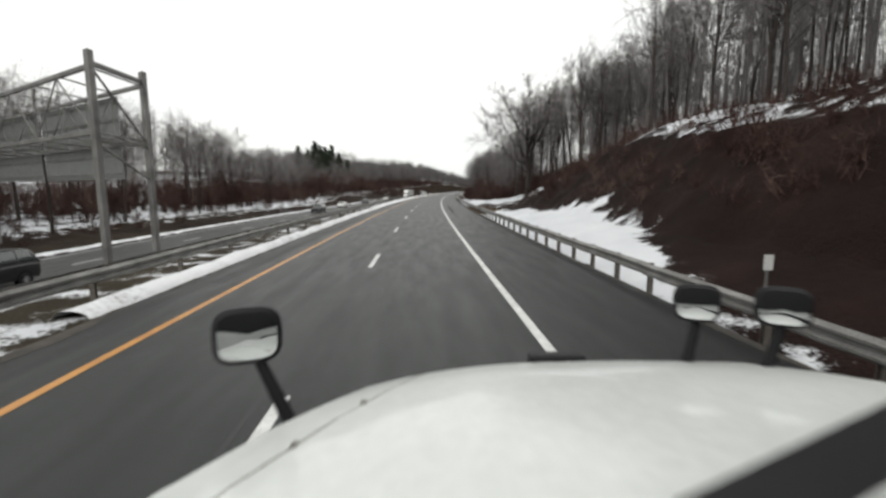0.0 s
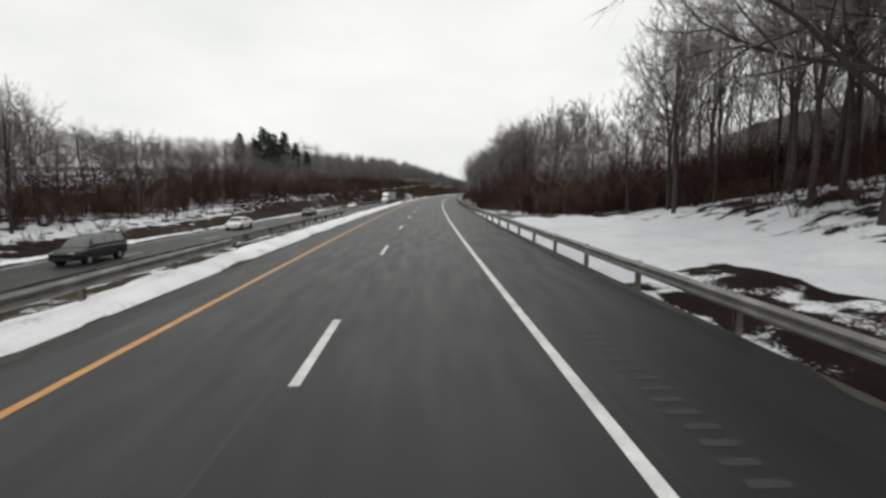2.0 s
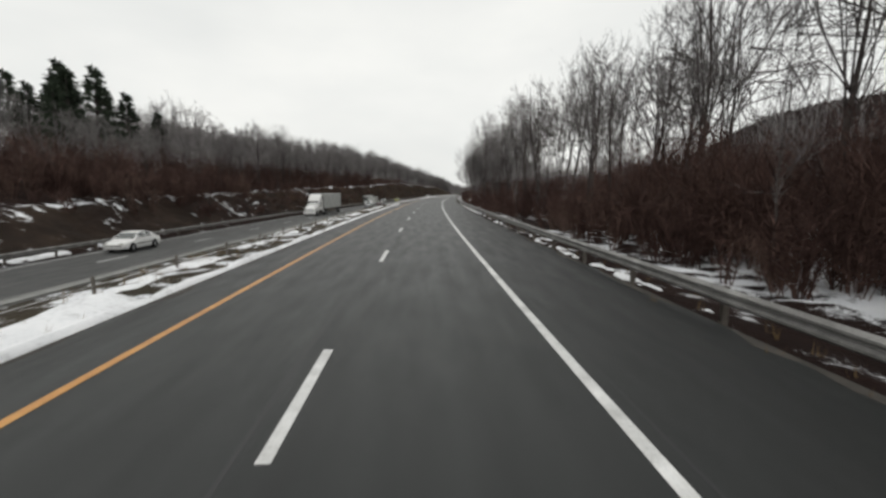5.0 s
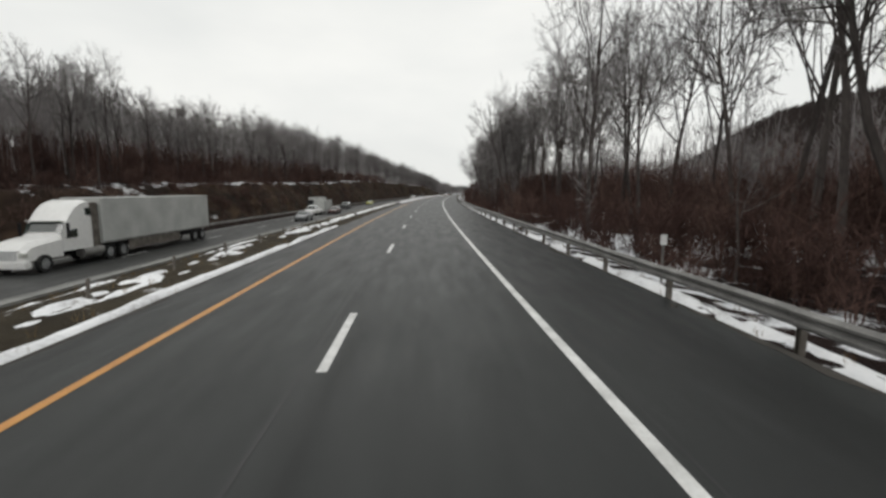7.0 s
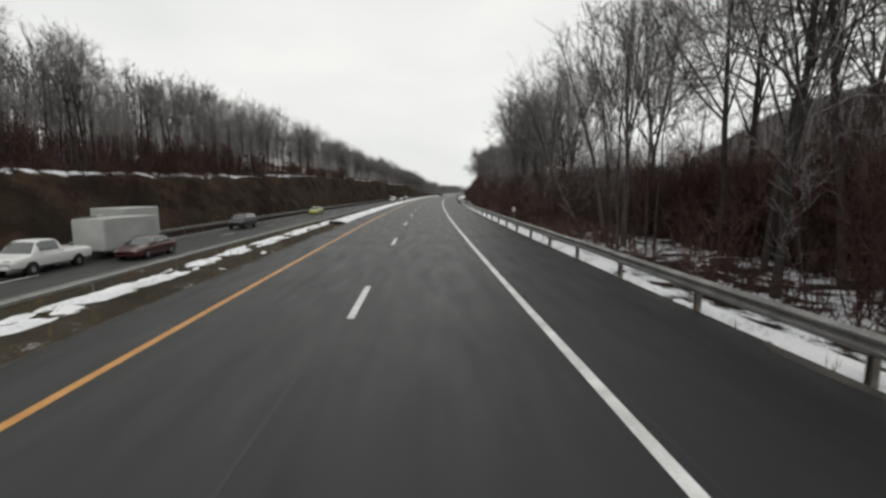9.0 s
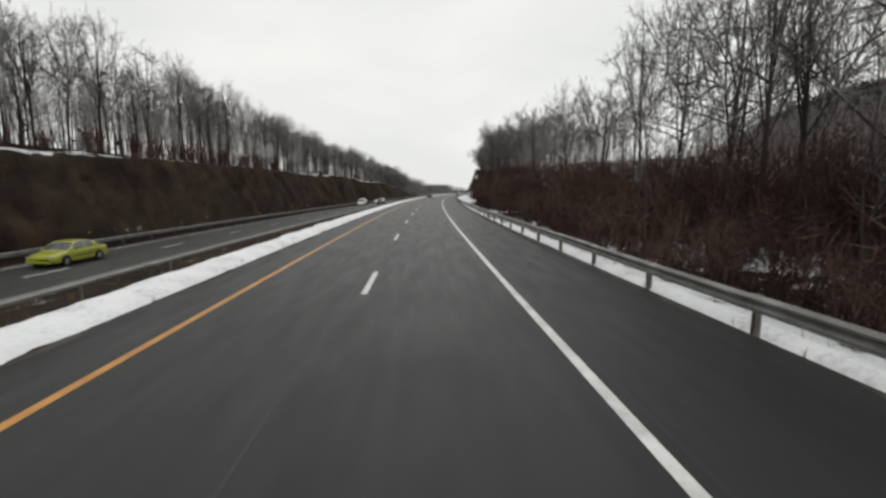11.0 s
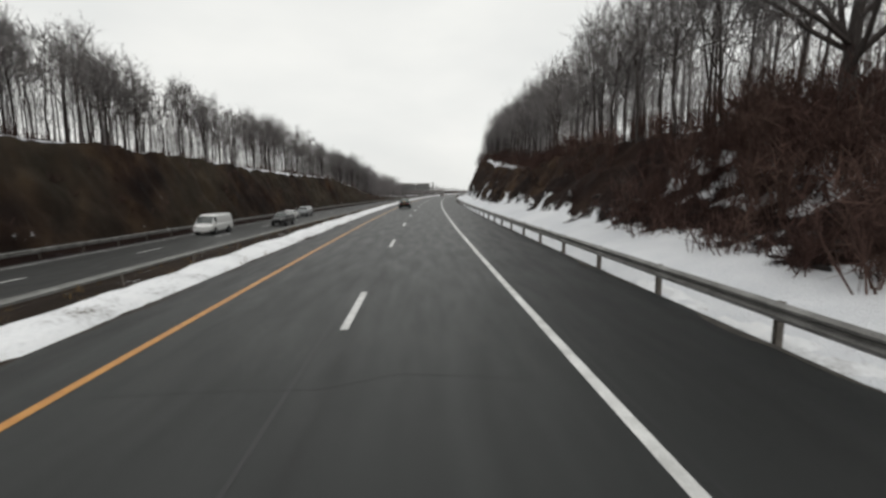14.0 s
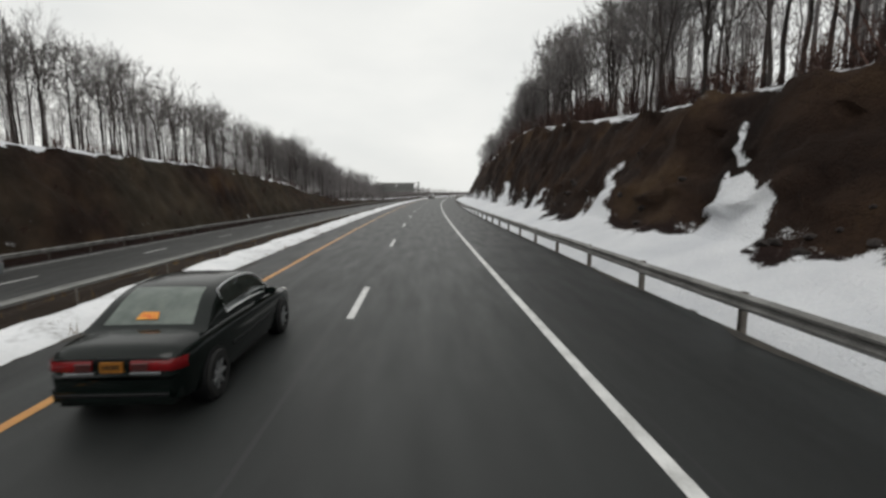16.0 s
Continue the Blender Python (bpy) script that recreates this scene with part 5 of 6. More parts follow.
def panel(corners, mat, name, parent, label="", inset=0.0, thick=0.006, bevel=0.0):
    """A glass or sheet panel of real thickness laid on four corners in order."""
    c = [Vector(p) for p in corners]
    mid = sum(c, Vector()) / len(c)
    c = [p + (mid - p) * inset for p in c]
    nrm = (c[1] - c[0]).cross(c[2] - c[0]).normalized()
    bm = bmesh.new()
    a = [bm.verts.new(p - nrm * 0.01) for p in c]
    b = [bm.verts.new(p + nrm * thick) for p in c]
    n = len(c)
    bm.faces.new(list(reversed(a)))
    bm.faces.new(b)
    for i in range(n):
        bm.faces.new((a[i], a[(i + 1) % n], b[(i + 1) % n], b[i]))
    bmesh.ops.recalc_face_normals(bm, faces=bm.faces)
    return part(name, bm, mat, parent, label)


def trim_line(points, r, mat, name, parent, label="", cyclic=True):
    bm = bmesh.new()
    pts = [Vector(p) for p in points]
    n = len(pts)
    for i in range(n if cyclic else n - 1):
        tube_bm(pts[i], pts[(i + 1) % n], r, n=6, bm=bm)
    return part(name, bm, mat, parent, label)


STYLE = {
    # length, half width, body stations (y share, bottom, shoulder z, width share), roof line (y share, z), rear glass and windscreen ends and side glass (y shares)
    "sedan": (4.70, 0.88, [(0.0, 0.40, 0.76, 0.80), (0.012, 0.32, 0.84, 0.88), (0.04, 0.25, 0.905, 0.945), (0.12, 0.22, 0.935, 0.985), (0.3, 0.20, 0.945, 1.0), (0.5, 0.20, 0.93, 1.0), (0.68, 0.20, 0.91, 1.0), (0.80, 0.22, 0.85, 0.985), (0.90, 0.22, 0.77, 0.95), (0.97, 0.26, 0.69, 0.87), (1.0, 0.36, 0.60, 0.74)],
              [(0.13, 0.90), (0.19, 1.10), (0.26, 1.31), (0.33, 1.40), (0.43, 1.43), (0.52, 1.415), (0.58, 1.36), (0.66, 1.14), (0.745, 0.88)], (0.16, 0.295), (0.59, 0.73), [(0.29, 0.43), (0.445, 0.64)]),
    "suv": (4.75, 0.92, [(0.0, 0.46, 0.98, 0.88), (0.02, 0.38, 1.05, 0.95), (0.06, 0.34, 1.08, 0.985), (0.3, 0.32, 1.10, 1.0), (0.68, 0.32, 1.08, 1.0), (0.80, 0.34, 1.02, 0.985), (0.93, 0.36, 0.94, 0.94), (1.0, 0.46, 0.78, 0.80)],
            [(0.005, 1.04), (0.03, 1.35), (0.06, 1.62), (0.11, 1.72), (0.35, 1.76), (0.55, 1.74), (0.63, 1.66), (0.78, 1.02)], (0.012, 0.055), (0.64, 0.76), [(0.09, 0.24), (0.26, 0.43), (0.45, 0.66)]),
    "pickup": (5.6, 0.97, [(0.0, 0.54, 1.04, 0.93), (0.015, 0.46, 1.08, 0.98), (0.4, 0.40, 1.10, 1.0), (0.70, 0.40, 1.10, 1.0), (0.82, 0.42, 1.06, 0.985), (0.95, 0.44, 0.98, 0.94), (1.0, 0.52, 0.84, 0.84)],
               [(0.39, 1.05), (0.405, 1.45), (0.43, 1.75), (0.47, 1.81), (0.6, 1.82), (0.66, 1.74), (0.78, 1.04)], (0.395, 0.425), (0.67, 0.765), [(0.44, 0.68)]),
    "van": (5.4, 0.98, [(0.0, 0.44, 1.10, 0.95), (0.015, 0.36, 1.15, 0.99), (0.5, 0.34, 1.16, 1.0), (0.80, 0.36, 1.10, 1.0), (0.93, 0.38, 0.98, 0.95), (1.0, 0.46, 0.80, 0.82)],
            [(0.0, 1.10), (0.008, 1.7), (0.03, 2.02), (0.1, 2.07), (0.5, 2.08), (0.68, 2.04), (0.74, 1.90), (0.88, 1.06)], (0.9, 0.9), (0.75, 0.865), [(0.70, 0.79)]),
}


def car(style, paint, label, m, category="car", group="traffic", sticker=False):
    """A car that faces +y, its rear bumper at y = 0, on its wheels at z = 0."""
    length, hw, st, line, rear, front, sides = STYLE[style]
    c = thing({"sedan": "sedan", "suv": "sport_utility_vehicle", "pickup": "pickup_truck", "van": "cargo_van"}[style], label, category, m, group)
    us = [q[0] for q in st]
    rings = []
    for u in sorted(set(list(np.linspace(0, 0.06, 7)) + list(np.linspace(0.06, 0.94, 26)) + list(np.linspace(0.94, 1.0, 7)))):
        z0, z1, k = (ease(us, [q[i] for q in st], u) for i in (1, 2, 3))
        rings.append(body_ring(u * length, hw * k, z0, (z0 + z1) / 2 + 0.02, z1))
    b = part("body", loft(rings), paint, c)
    b.data.shade_smooth()
    b.data.set_sharp_from_angle(angle=radians(40))

    def belt(u):
        return ease(us, [q[2] for q in st], u) - 0.02

    ls, lz = [q[0] for q in line], [q[1] for q in line]
    cols = sorted(set([float(v) for v in np.linspace(ls[0], ls[-1], 26)] + [*rear, *front] + [e for q in sides for e in q]))
    cols = [u for u in cols if ls[0] <= u <= ls[-1]]

    def cabin_pt(u, j):
        """j 0 to 5 climbs the side, 5 to 9 crosses the roof to the middle."""
        z0 = belt(u)
        zr = max(ease(ls, lz, u), z0 + 0.01)
        h = zr - z0
        bw = hw * 0.925
        lean = 0.36 if style != "van" else 0.12
        if j <= 5:
            t = j / 5
            z = z0 + h * 0.90 * t
            return Vector((bw - lean * (h * 0.90 * t) - 0.03 * math.sin(math.pi * t) * -1, u * length, z))
        t = (j - 5) / 4
        edge = bw - lean * h * 0.90
        return Vector((edge * math.cos(t * math.pi / 2) ** 0.75, u * length, z0 + h * (0.90 + 0.10 * math.sin(t * math.pi / 2) ** 0.8)))

    sets = {"roof": [], "rear_window": [], "windscreen": []}
    for i in range(len(cols) - 1):
        mid = (cols[i] + cols[i + 1]) / 2
        for s in (1, -1):
            for j in range(9):
                key = "roof"
                if j >= (7 if style == "sedan" else 6) and rear[0] < mid < rear[1]:
                    key = "rear_window"
                elif j >= 6 and front[0] < mid < front[1]:
                    key = "windscreen"
                elif 1 <= j <= 4:
                    for n, (a, e) in enumerate(sides):
                        if a < mid < e:
                            key = ("side_window", s, n)
                q = [cabin_pt(cols[i], j), cabin_pt(cols[i + 1], j), cabin_pt(cols[i + 1], j + 1), cabin_pt(cols[i], j + 1)]
                if s < 0:
                    q = [Vector((-p.x, p.y, p.z)) for p in reversed(q)]
                sets.setdefault(key, []).append(q)
    for key, quads in sets.items():
        if not quads:
            continue
        bm = bmesh.new()
        for q in quads:
            bm.faces.new([bm.verts.new(p) for p in q])
        bmesh.ops.remove_doubles(bm, verts=bm.verts, dist=0.0008)
        glass = key != "roof"
        name = key if isinstance(key, str) else key[0]
        # the stickered sedan's rear glass has the reflected sky in its colour
        o = part(name, bm, (M_SHEENGLASS if sticker and name == "rear_window" else M_GLASS) if glass else paint, c, {"rear_window": "tinted rear window", "windscreen": "tinted windscreen", "side_window": "tinted side window"}.get(name, ""))
        o.data.shade_smooth()
        if not glass:
            o.data.set_sharp_from_angle(angle=radians(50))
    for s in (1, -1):
        def pt(u, j):
            p = cabin_pt(u, j) + Vector((0.004, 0, 0))
            return Vector((p.x * s, p.y, p.z))
        if style == "sedan":
            a, e = sides[0][0], sides[-1][1]
            run = [float(v) for v in np.linspace(a, e, 9)]
            trim_line([pt(u, 1) for u in run] + [pt(u, 5) for u in reversed(run)], 0.014, M_CHROME, "window_trim", c, "thin bright metal window trim")
            part("rub_strip", box_bm(s * (hw - 0.012), s * (hw + 0.012), length * 0.29, length * 0.70, 0.52, 0.57, 0.006), M_PLASTIC, c)
        ym = sides[-1][1] * length
        part("side_mirror", box_bm(s * (hw * 0.90), s * (hw + 0.16), ym - 0.12, ym, belt(sides[-1][1]) + 0.02, belt(sides[-1][1]) + 0.15, 0.035, seg=2), paint, c)
        zt = st[1][2]
        tl = loft([[(s * x * hw, y + dy, z) for x, y in ((0.26, -0.012), (0.60, -0.012), (0.805, 0.0), (0.90, 0.065), (0.95, 0.17))] for z, dy in ((zt - 0.18, 0.012), (zt - 0.16, -0.010), (zt - 0.07, -0.004), (zt - 0.04, 0.02))], close=False)
        part("tail_lamp", tl, M_LENS_RED, c, "red tail lamp", smooth=True)
        part("head_lamp", box_bm(s * hw * 0.40, s * hw * 0.80, length - 0.20, length - 0.03, st[-1][2] - 0.04, st[-1][2] + 0.09, 0.03, seg=2), M_LENS_CLEAR, c, "clear head lamp")
        rr = 0.32 if style == "sedan" else 0.36
        for y in (length * (0.17 if sticker else 0.215), length * 0.79):
            part("wheel_arch", tube_bm((s * (hw - 0.22), y, rr), (s * (hw + 0.004), y, rr), rr + 0.04, n=28), M_PLASTIC, c, "dark wheel arch")
            add_wheel(c, s * (hw - 0.060), y, CAR_WHEEL, 0.32, s)
    part("rear_bumper", box_bm(-hw * 0.89, hw * 0.89, -0.045, 0.30, st[1][1] - 0.08, st[1][1] + 0.22, 0.09, seg=4), paint, c)
    part("front_bumper", box_bm(-hw * 0.80, hw * 0.80, length - 0.2, length + 0.05, st[-1][1] - 0.10, st[-1][1] + 0.12, 0.07, seg=3), paint, c)
    part("number_plate", box_bm(-0.14, 0.14, -0.022, 0.05, st[1][2] - 0.185, st[1][2] - 0.06, 0.004), M_PLATE if sticker else M_WHITEPAINT, c, "orange-yellow plate" if sticker else "pale plate")
    part("grille", box_bm(-hw * 0.36, hw * 0.36, length - 0.1, length - 0.005, st[-1][2] - 0.12, st[-1][2] - 0.01, 0.01), M_PLASTIC, c)
    if sticker:
        part("bumper_strip", box_bm(-hw * 0.78, hw * 0.78, -0.052, -0.03, st[1][1] + 0.06, st[1][1] + 0.10, 0.008), M_PLASTIC, c, "black rubbing strip")
        part("boot_seam", box_bm(-hw * 0.80, hw * 0.80, -0.012, 0.01, st[1][2] - 0.035, st[1][2] - 0.025), M_PLASTIC, c)
        for s in (1, -1):
            part("reversing_lamp", box_bm(s * hw * 0.24, s * hw * 0.66, -0.018, 0.03, st[1][2] - 0.215, st[1][2] - 0.185, 0.006), M_GREYPAINT, c, "narrow clear reversing lamp")
            part("inner_lamp", box_bm(s * hw * 0.27, s * hw * 0.50, -0.026, 0.0, st[1][2] - 0.165, st[1][2] - 0.075, 0.008), M_REDPAINT, c, "dark red inner lamp")
        for k in range(6):
            part("plate_mark", box_bm(-0.105 + 0.036 * k, -0.083 + 0.036 * k, -0.0245, -0.02, st[1][2] - 0.150, st[1][2] - 0.095), M_PLASTIC, c)
        u0, u1 = rear[0] + 0.012, rear[0] + 0.034
        z0, z1 = ease(ls, lz, u0) + 0.012, ease(ls, lz, u1) + 0.012
        panel([(-0.20, u0 * length, z0), (0.10, u0 * length, z0), (0.07, u1 * length, z1), (-0.16, u1 * length, z1)], M_STICKER, "window_sticker", c, "orange and yellow sticker in the rear window", thick=0.004)
    return c


def facing(x, y):
    """Oncoming: the front looks towards -y; y is where the front is."""
    return Matrix.Translation((x, y, Z_OPP + 0.006)) @ pose(0, 0, 0, 0, 0, 180)


def oncoming(style, paint, label, x, y, category="car"):
    return car(style, paint, label, facing(x, y + STYLE[style][0]), category)


oncoming("suv", M_BLACKPAINT, "dark sport utility vehicle with tinted windows on the opposite carriageway", -19.3, 17.5)
oncoming("suv", M_BLACKPAINT, "black sport utility vehicle driving on the opposite carriageway", -21.4, 84.5)
oncoming("sedan", M_BLACKPAINT, "black sedan in the outer lane of the opposite carriageway", -22.6, 139.0)
oncoming("sedan", M_WHITEPAINT, "white sedan on the opposite carriageway", -22.9, 178.0)
oncoming("sedan", M_WHITEPAINT, "white sedan in the outer lane of the opposite carriageway", -22.7, 110.0)
oncoming("sedan", M_GREYPAINT, "silver-grey sedan behind the white lorry", -19.3, 270.5)
oncoming("suv", M_BLACKPAINT, "black car with a glossy roof on the opposite carriageway", -22.6, 314.8)
oncoming("pickup", M_WHITEPAINT, "white crew-cab pickup truck towing a box trailer", -22.0, 285.0, "pickup truck")
oncoming("sedan", M_REDPAINT, "dark red sedan below the rock cutting", -19.4, 291.0)
oncoming("sedan", M_LIMEPAINT, "bright yellow-green small sedan below the bank", -22.4, 347.0)
oncoming("suv", M_BLACKPAINT, "black sport utility vehicle below the rock cutting", -19.3, 467.0)
oncoming("van", M_WHITEPAINT, "white cargo van below the rock cutting", -22.9, 455.0, "van")
oncoming("suv", M_GREYPAINT, "dark grey sport utility vehicle on the opposite carriageway", -22.6, 488.0)
oncoming("sedan", M_WHITEPAINT, "white sedan far along the opposite carriageway", -22.6, 480.0)
car("sedan", M_GREENPAINT, "very dark green sedan with chrome window trim and alloy wheels", pose(-3.49, 473.4, 0, 0, 0, -0.3) @ Matrix.Diagonal((0.85, 0.90, 0.93, 1.0)), sticker=True)
car("suv", M_BLACKPAINT, "dark vehicle far ahead in the fast lane", pose(-3.6, 640, 0))


def box_truck(m):
    t = car("van", M_BLACKPAINT, "dark work lorry with a white box body", m, "truck")
    t.name = "box_truck"
    part("box_body", box_bm(-1.15, 1.15, -2.2, 2.6, 0.75, 3.15, 0.03), M_TRAILER, t, "plain white box body")
    part("equipment_rack", box_bm(-0.95, 0.95, 3.0, 4.1, 1.9, 2.6, 0.05), M_BLACKPAINT, t, "black rack over the cab")
    part("work_lamp", box_bm(-0.7, -0.4, 3.9, 4.12, 2.61, 2.75, 0.02), M_WHITEPAINT, t)
    return t


def box_trailer(m):
    """A low white trailer facing +y, its rear at y = 0."""
    g = thing("box_trailer", "plain white box trailer behind a pickup truck", "trailer", m, "traffic")
    part("box_body", box_bm(-1.05, 1.05, 0, 6.0, 0.55, 2.65, 0.05, seg=2), M_TRAILER, g)
    part("drawbar", box_bm(-0.06, 0.06, 6.0, 7.1, 0.5, 0.62, 0.01), M_STEEL, g)
    for s in (1, -1):
        part("fender", box_bm(s * 1.06, s * 1.16, 1.4, 2.9, 0.62, 0.76, 0.02), M_STEEL, g)
        part("lower_rail", box_bm(s * 1.05, s * 1.07, 0, 6.0, 0.53, 0.62, 0.005), M_STEEL, g)
        for y in (1.8, 2.55):
            add_wheel(g, s * 0.98, y, TRUCK_WHEEL, 0.33, s)
    return g


box_truck(facing(-24.4, 294.0 + 5.4))
box_trailer(facing(-22.0, 291.6 + 6.0))


def articulated_lorry(m):
    """Tractor and trailer facing +y; the rear of the trailer at y = 0."""
    g = thing("articulated_lorry", "white sleeper-cab lorry with a long plain white trailer", "truck", m, "traffic")
    part("trailer", box_bm(-1.28, 1.28, 0, 14.0, 1.15, 4.05, 0.03), M_TRAILER, g, "long plain white box trailer")
    for s in (1, -1):
        part("trailer_rail", box_bm(s * 1.27, s * 1.30, 0, 14.0, 1.12, 1.25, 0.01), M_STEEL, g)
        # the skirt's dark colour holds the shade low on the trailer, with some grime
        part("side_skirt", box_bm(s * 1.20, s * 1.23, 5.0, 11.5, 0.45, 1.15, 0.01), M_RUST, g, "grimy side skirt coloured dark for the shade below the trailer")
        for y in (1.1, 2.4, 12.0, 13.3, 18.4):
            add_wheel(g, s * 1.05, y, TRUCK_WHEEL, 0.50, s)
        part("fuel_tank", tube_bm((s * 0.95, 13.9, 0.75), (s * 0.95, 15.6, 0.75), 0.32, n=16), M_STEEL, g)
        panel([(s * 1.165, 15.95, 1.75), (s * 1.165, 16.85, 1.75), (s * 1.15, 16.6, 2.20), (s * 1.16, 15.95, 2.25)][::s], M_GLASS, "side_window", g)
        panel([(s * 1.16, 14.75, 3.0), (s * 1.16, 15.2, 3.0), (s * 1.14, 15.2, 3.45), (s * 1.14, 14.75, 3.45)][::s], M_GLASS, "sleeper_window", g)
        part("mirror", box_bm(s * 1.28, s * 1.46, 16.85, 16.95, 1.85, 2.65, 0.03), M_PLASTIC, g)
        part("head_lamp", box_bm(s * 0.62, s * 1.02, 19.3, 19.45, 0.95, 1.2, 0.03), M_LENS_CLEAR, g)
    cab = [[(-1.15, y, 1.0), (1.15, y, 1.0), (1.15, y, zt * 0.55 + 0.5), (1.12 * k, y, zt - 0.15), (0.8 * k, y, zt), (-0.8 * k, y, zt), (-1.12 * k, y, zt - 0.15), (-1.15, y, zt * 0.55 + 0.5)]
           for y, zt, k in ((14.75, 3.92, 0.96), (15.1, 3.95, 1.0), (15.6, 3.82, 1.0), (16.0, 3.55, 0.98), (16.4, 3.15, 0.96), (16.72, 2.72, 0.95), (17.1, 2.05, 0.95))]
    c = part("cab", loft(cab), M_WHITEPAINT, g, "white sleeper cab with a raised roof")
    c.data.shade_smooth()
    c.data.set_sharp_from_angle(angle=radians(30))
    hood = [[(-w, y, 0.75), (w, y, 0.75), (w, y, zt - 0.25), (w * 0.75, y, zt), (-w * 0.75, y, zt), (-w, y, zt - 0.25)] for y, zt, w in ((17.1, 1.95, 1.12), (18.2, 1.85, 1.08), (19.0, 1.70, 1.0), (19.4, 1.35, 0.88))]
    h = part("hood", loft(hood), M_WHITEPAINT, g, "sloping white hood")
    h.data.shade_smooth()
    h.data.set_sharp_from_angle(angle=radians(35))
    panel([(0.76, 17.085, 2.13), (-0.76, 17.085, 2.13), (-0.76, 16.765, 2.69), (0.76, 16.765, 2.69)], M_GLASS, "windscreen", g)
    for s in (1, -1):
        panel([(s * 0.77, 17.09, 2.13), (s * 0.77, 16.77, 2.69), (s * 1.07, 16.77, 2.56), (s * 1.07, 17.09, 2.0)][::s], M_GLASS, "corner_window", g)
    part("sun_visor", box_bm(-1.0, 1.0, 16.66, 16.98, 2.74, 2.78, 0.01), M_WHITEPAINT, g)
    # solid dark box in place of the shade between cab and trailer
    part("cab_gap_fairing", box_bm(-1.10, 1.10, 14.05, 14.72, 1.0, 3.75, 0.02), M_RUST, g, "dark grey box standing in for the shaded gap between cab and trailer")
    part("bumper", box_bm(-1.12, 1.12, 19.2, 19.6, 0.35, 0.78, 0.06, seg=2), M_WHITEPAINT, g)
    part("grille", box_bm(-0.5, 0.5, 19.36, 19.46, 0.82, 1.35, 0.03), M_CHROME, g)
    part("chassis", box_bm(-0.5, 0.5, 0.5, 19.2, 0.65, 1.0, 0.02), M_PLASTIC, g)
    return g


articulated_lorry(facing(-22.1, 227.3 + 19.6))

# ================= sign gantries =================
def gantry(m, scale=1.0):
    """An overhead sign frame seen from behind: two-leg towers, a box truss and bare sign backs."""
    g = thing("sign_gantry", "grey steel overhead sign gantry seen from behind", "sign gantry", m @ Matrix.Scale(scale, 4))
    for x in (0.0, -15.0):
        for y in (0.0, 2.6):
            part("tower_leg", box_bm(x - 0.13, x + 0.13, y - 0.13, y + 0.13, -0.3, 6.9, 0.015), M_STEEL, g, "square grey steel leg")
        for z in (4.35, 6.55):
            part("cross_tie", box_bm(x - 0.06, x + 0.06, 0.13, 2.47, z - 0.07, z + 0.07, 0.008), M_STEEL, g)
        for a, b in (((x, 0.1, 6.4), (x, 2.5, 4.5)), ((x, 0.1, 4.2), (x, 2.5, 3.2))):
            part("tower_brace", tube_bm(a, b, 0.045), M_STEEL, g)
    for y in (0.0, 2.6):
        for z in (4.55, 6.45):
            part("truss_chord", box_bm(-15.0, -0.13, y - 0.07, y + 0.07, z - 0.07, z + 0.07, 0.01), M_STEEL, g)
        for k in range(8):
            x0, x1 = -0.2 - 1.85 * k, -0.2 - 1.85 * (k + 1)
            part("truss_diagonal", tube_bm((x0, y, 6.4 if k % 2 else 4.6), (x1, y, 4.6 if k % 2 else 6.4), 0.035, n=6), M_STEEL, g)
            part("truss_upright", tube_bm((x1, y, 4.6), (x1, y, 6.4), 0.03, n=6), M_STEEL, g)
    for k in range(9):
        x = -0.1 - 1.85 * k
        for z in (4.55, 6.45):
            part("truss_strut", tube_bm((x, 0.0, z), (x, 2.6, z), 0.03, n=6), M_STEEL, g)
    for x0, x1, z0, z1 in ((-8.4, -1.9, 3.25, 6.4), (-14.6, -8.8, 3.25, 6.45)):
        s = part("sign_panel", box_bm(x0, x1, 2.80, 2.84, z0, z1, 0.01), M_SIGNBACK, g, "bare aluminium sign back")
        for k in range(5):
            z = z0 + 0.2 + (z1 - z0 - 0.4) * k / 4
            part("stiffener", box_bm(x0 + 0.05, x1 - 0.05, 2.75, 2.798, z - 0.03, z + 0.03), M_STEEL, s)
    return g




def skewed(g, slope):
    """The frame crosses the other road at a slant: its far end stands further along."""
    done = set()
    for o in g.children_recursive:
        if o.data.name not in done:
            done.add(o.data.name)
            o.data.transform(Matrix(((1, 0, 0, 0), (-slope, 1, 0, 0), (0, 0, 1, 0), (0, 0, 0, 1))))
    return g


skewed(gantry(pose(-11.4, 16.6, -0.85), 1.17), 0.7)
gantry(pose(-13.2, 682, -1.2), 1.25)

# ================= reflector posts and the back of a small sign =================
def reflector_post(x, y):
    z = height(x, y)
    g = thing("delineator", "thin steel delineator post with a white reflector", "marker post", pose(x, y, z), "delineators")
    part("post", box_bm(-0.025, 0.025, -0.015, 0.015, -0.4, 1.25 - z, 0.004), M_STEEL, g)
    part("reflector", box_bm(-0.09, 0.09, -0.03, -0.017, 1.05 - z, 1.33 - z, 0.01), M_REFLECT, g, "white reflector plate")


for x, y in ((6.2, 7.5), (6.2, 130), (6.2, 215), (6.2, 294)):
    reflector_post(x, y)

# ================= a house across the valley =================
hx, hy = 118.0, 412.0
hz = height(hx, hy)
house = thing("house", "tan timber-sided house with a snowy gable roof", "house", pose(hx, hy, hz, 0, 0, 35))
part("wall", box_bm(-5, 5, -4, 4, -0.5, 5.2, 0.02), M_SIDING, house, "tan timber siding")
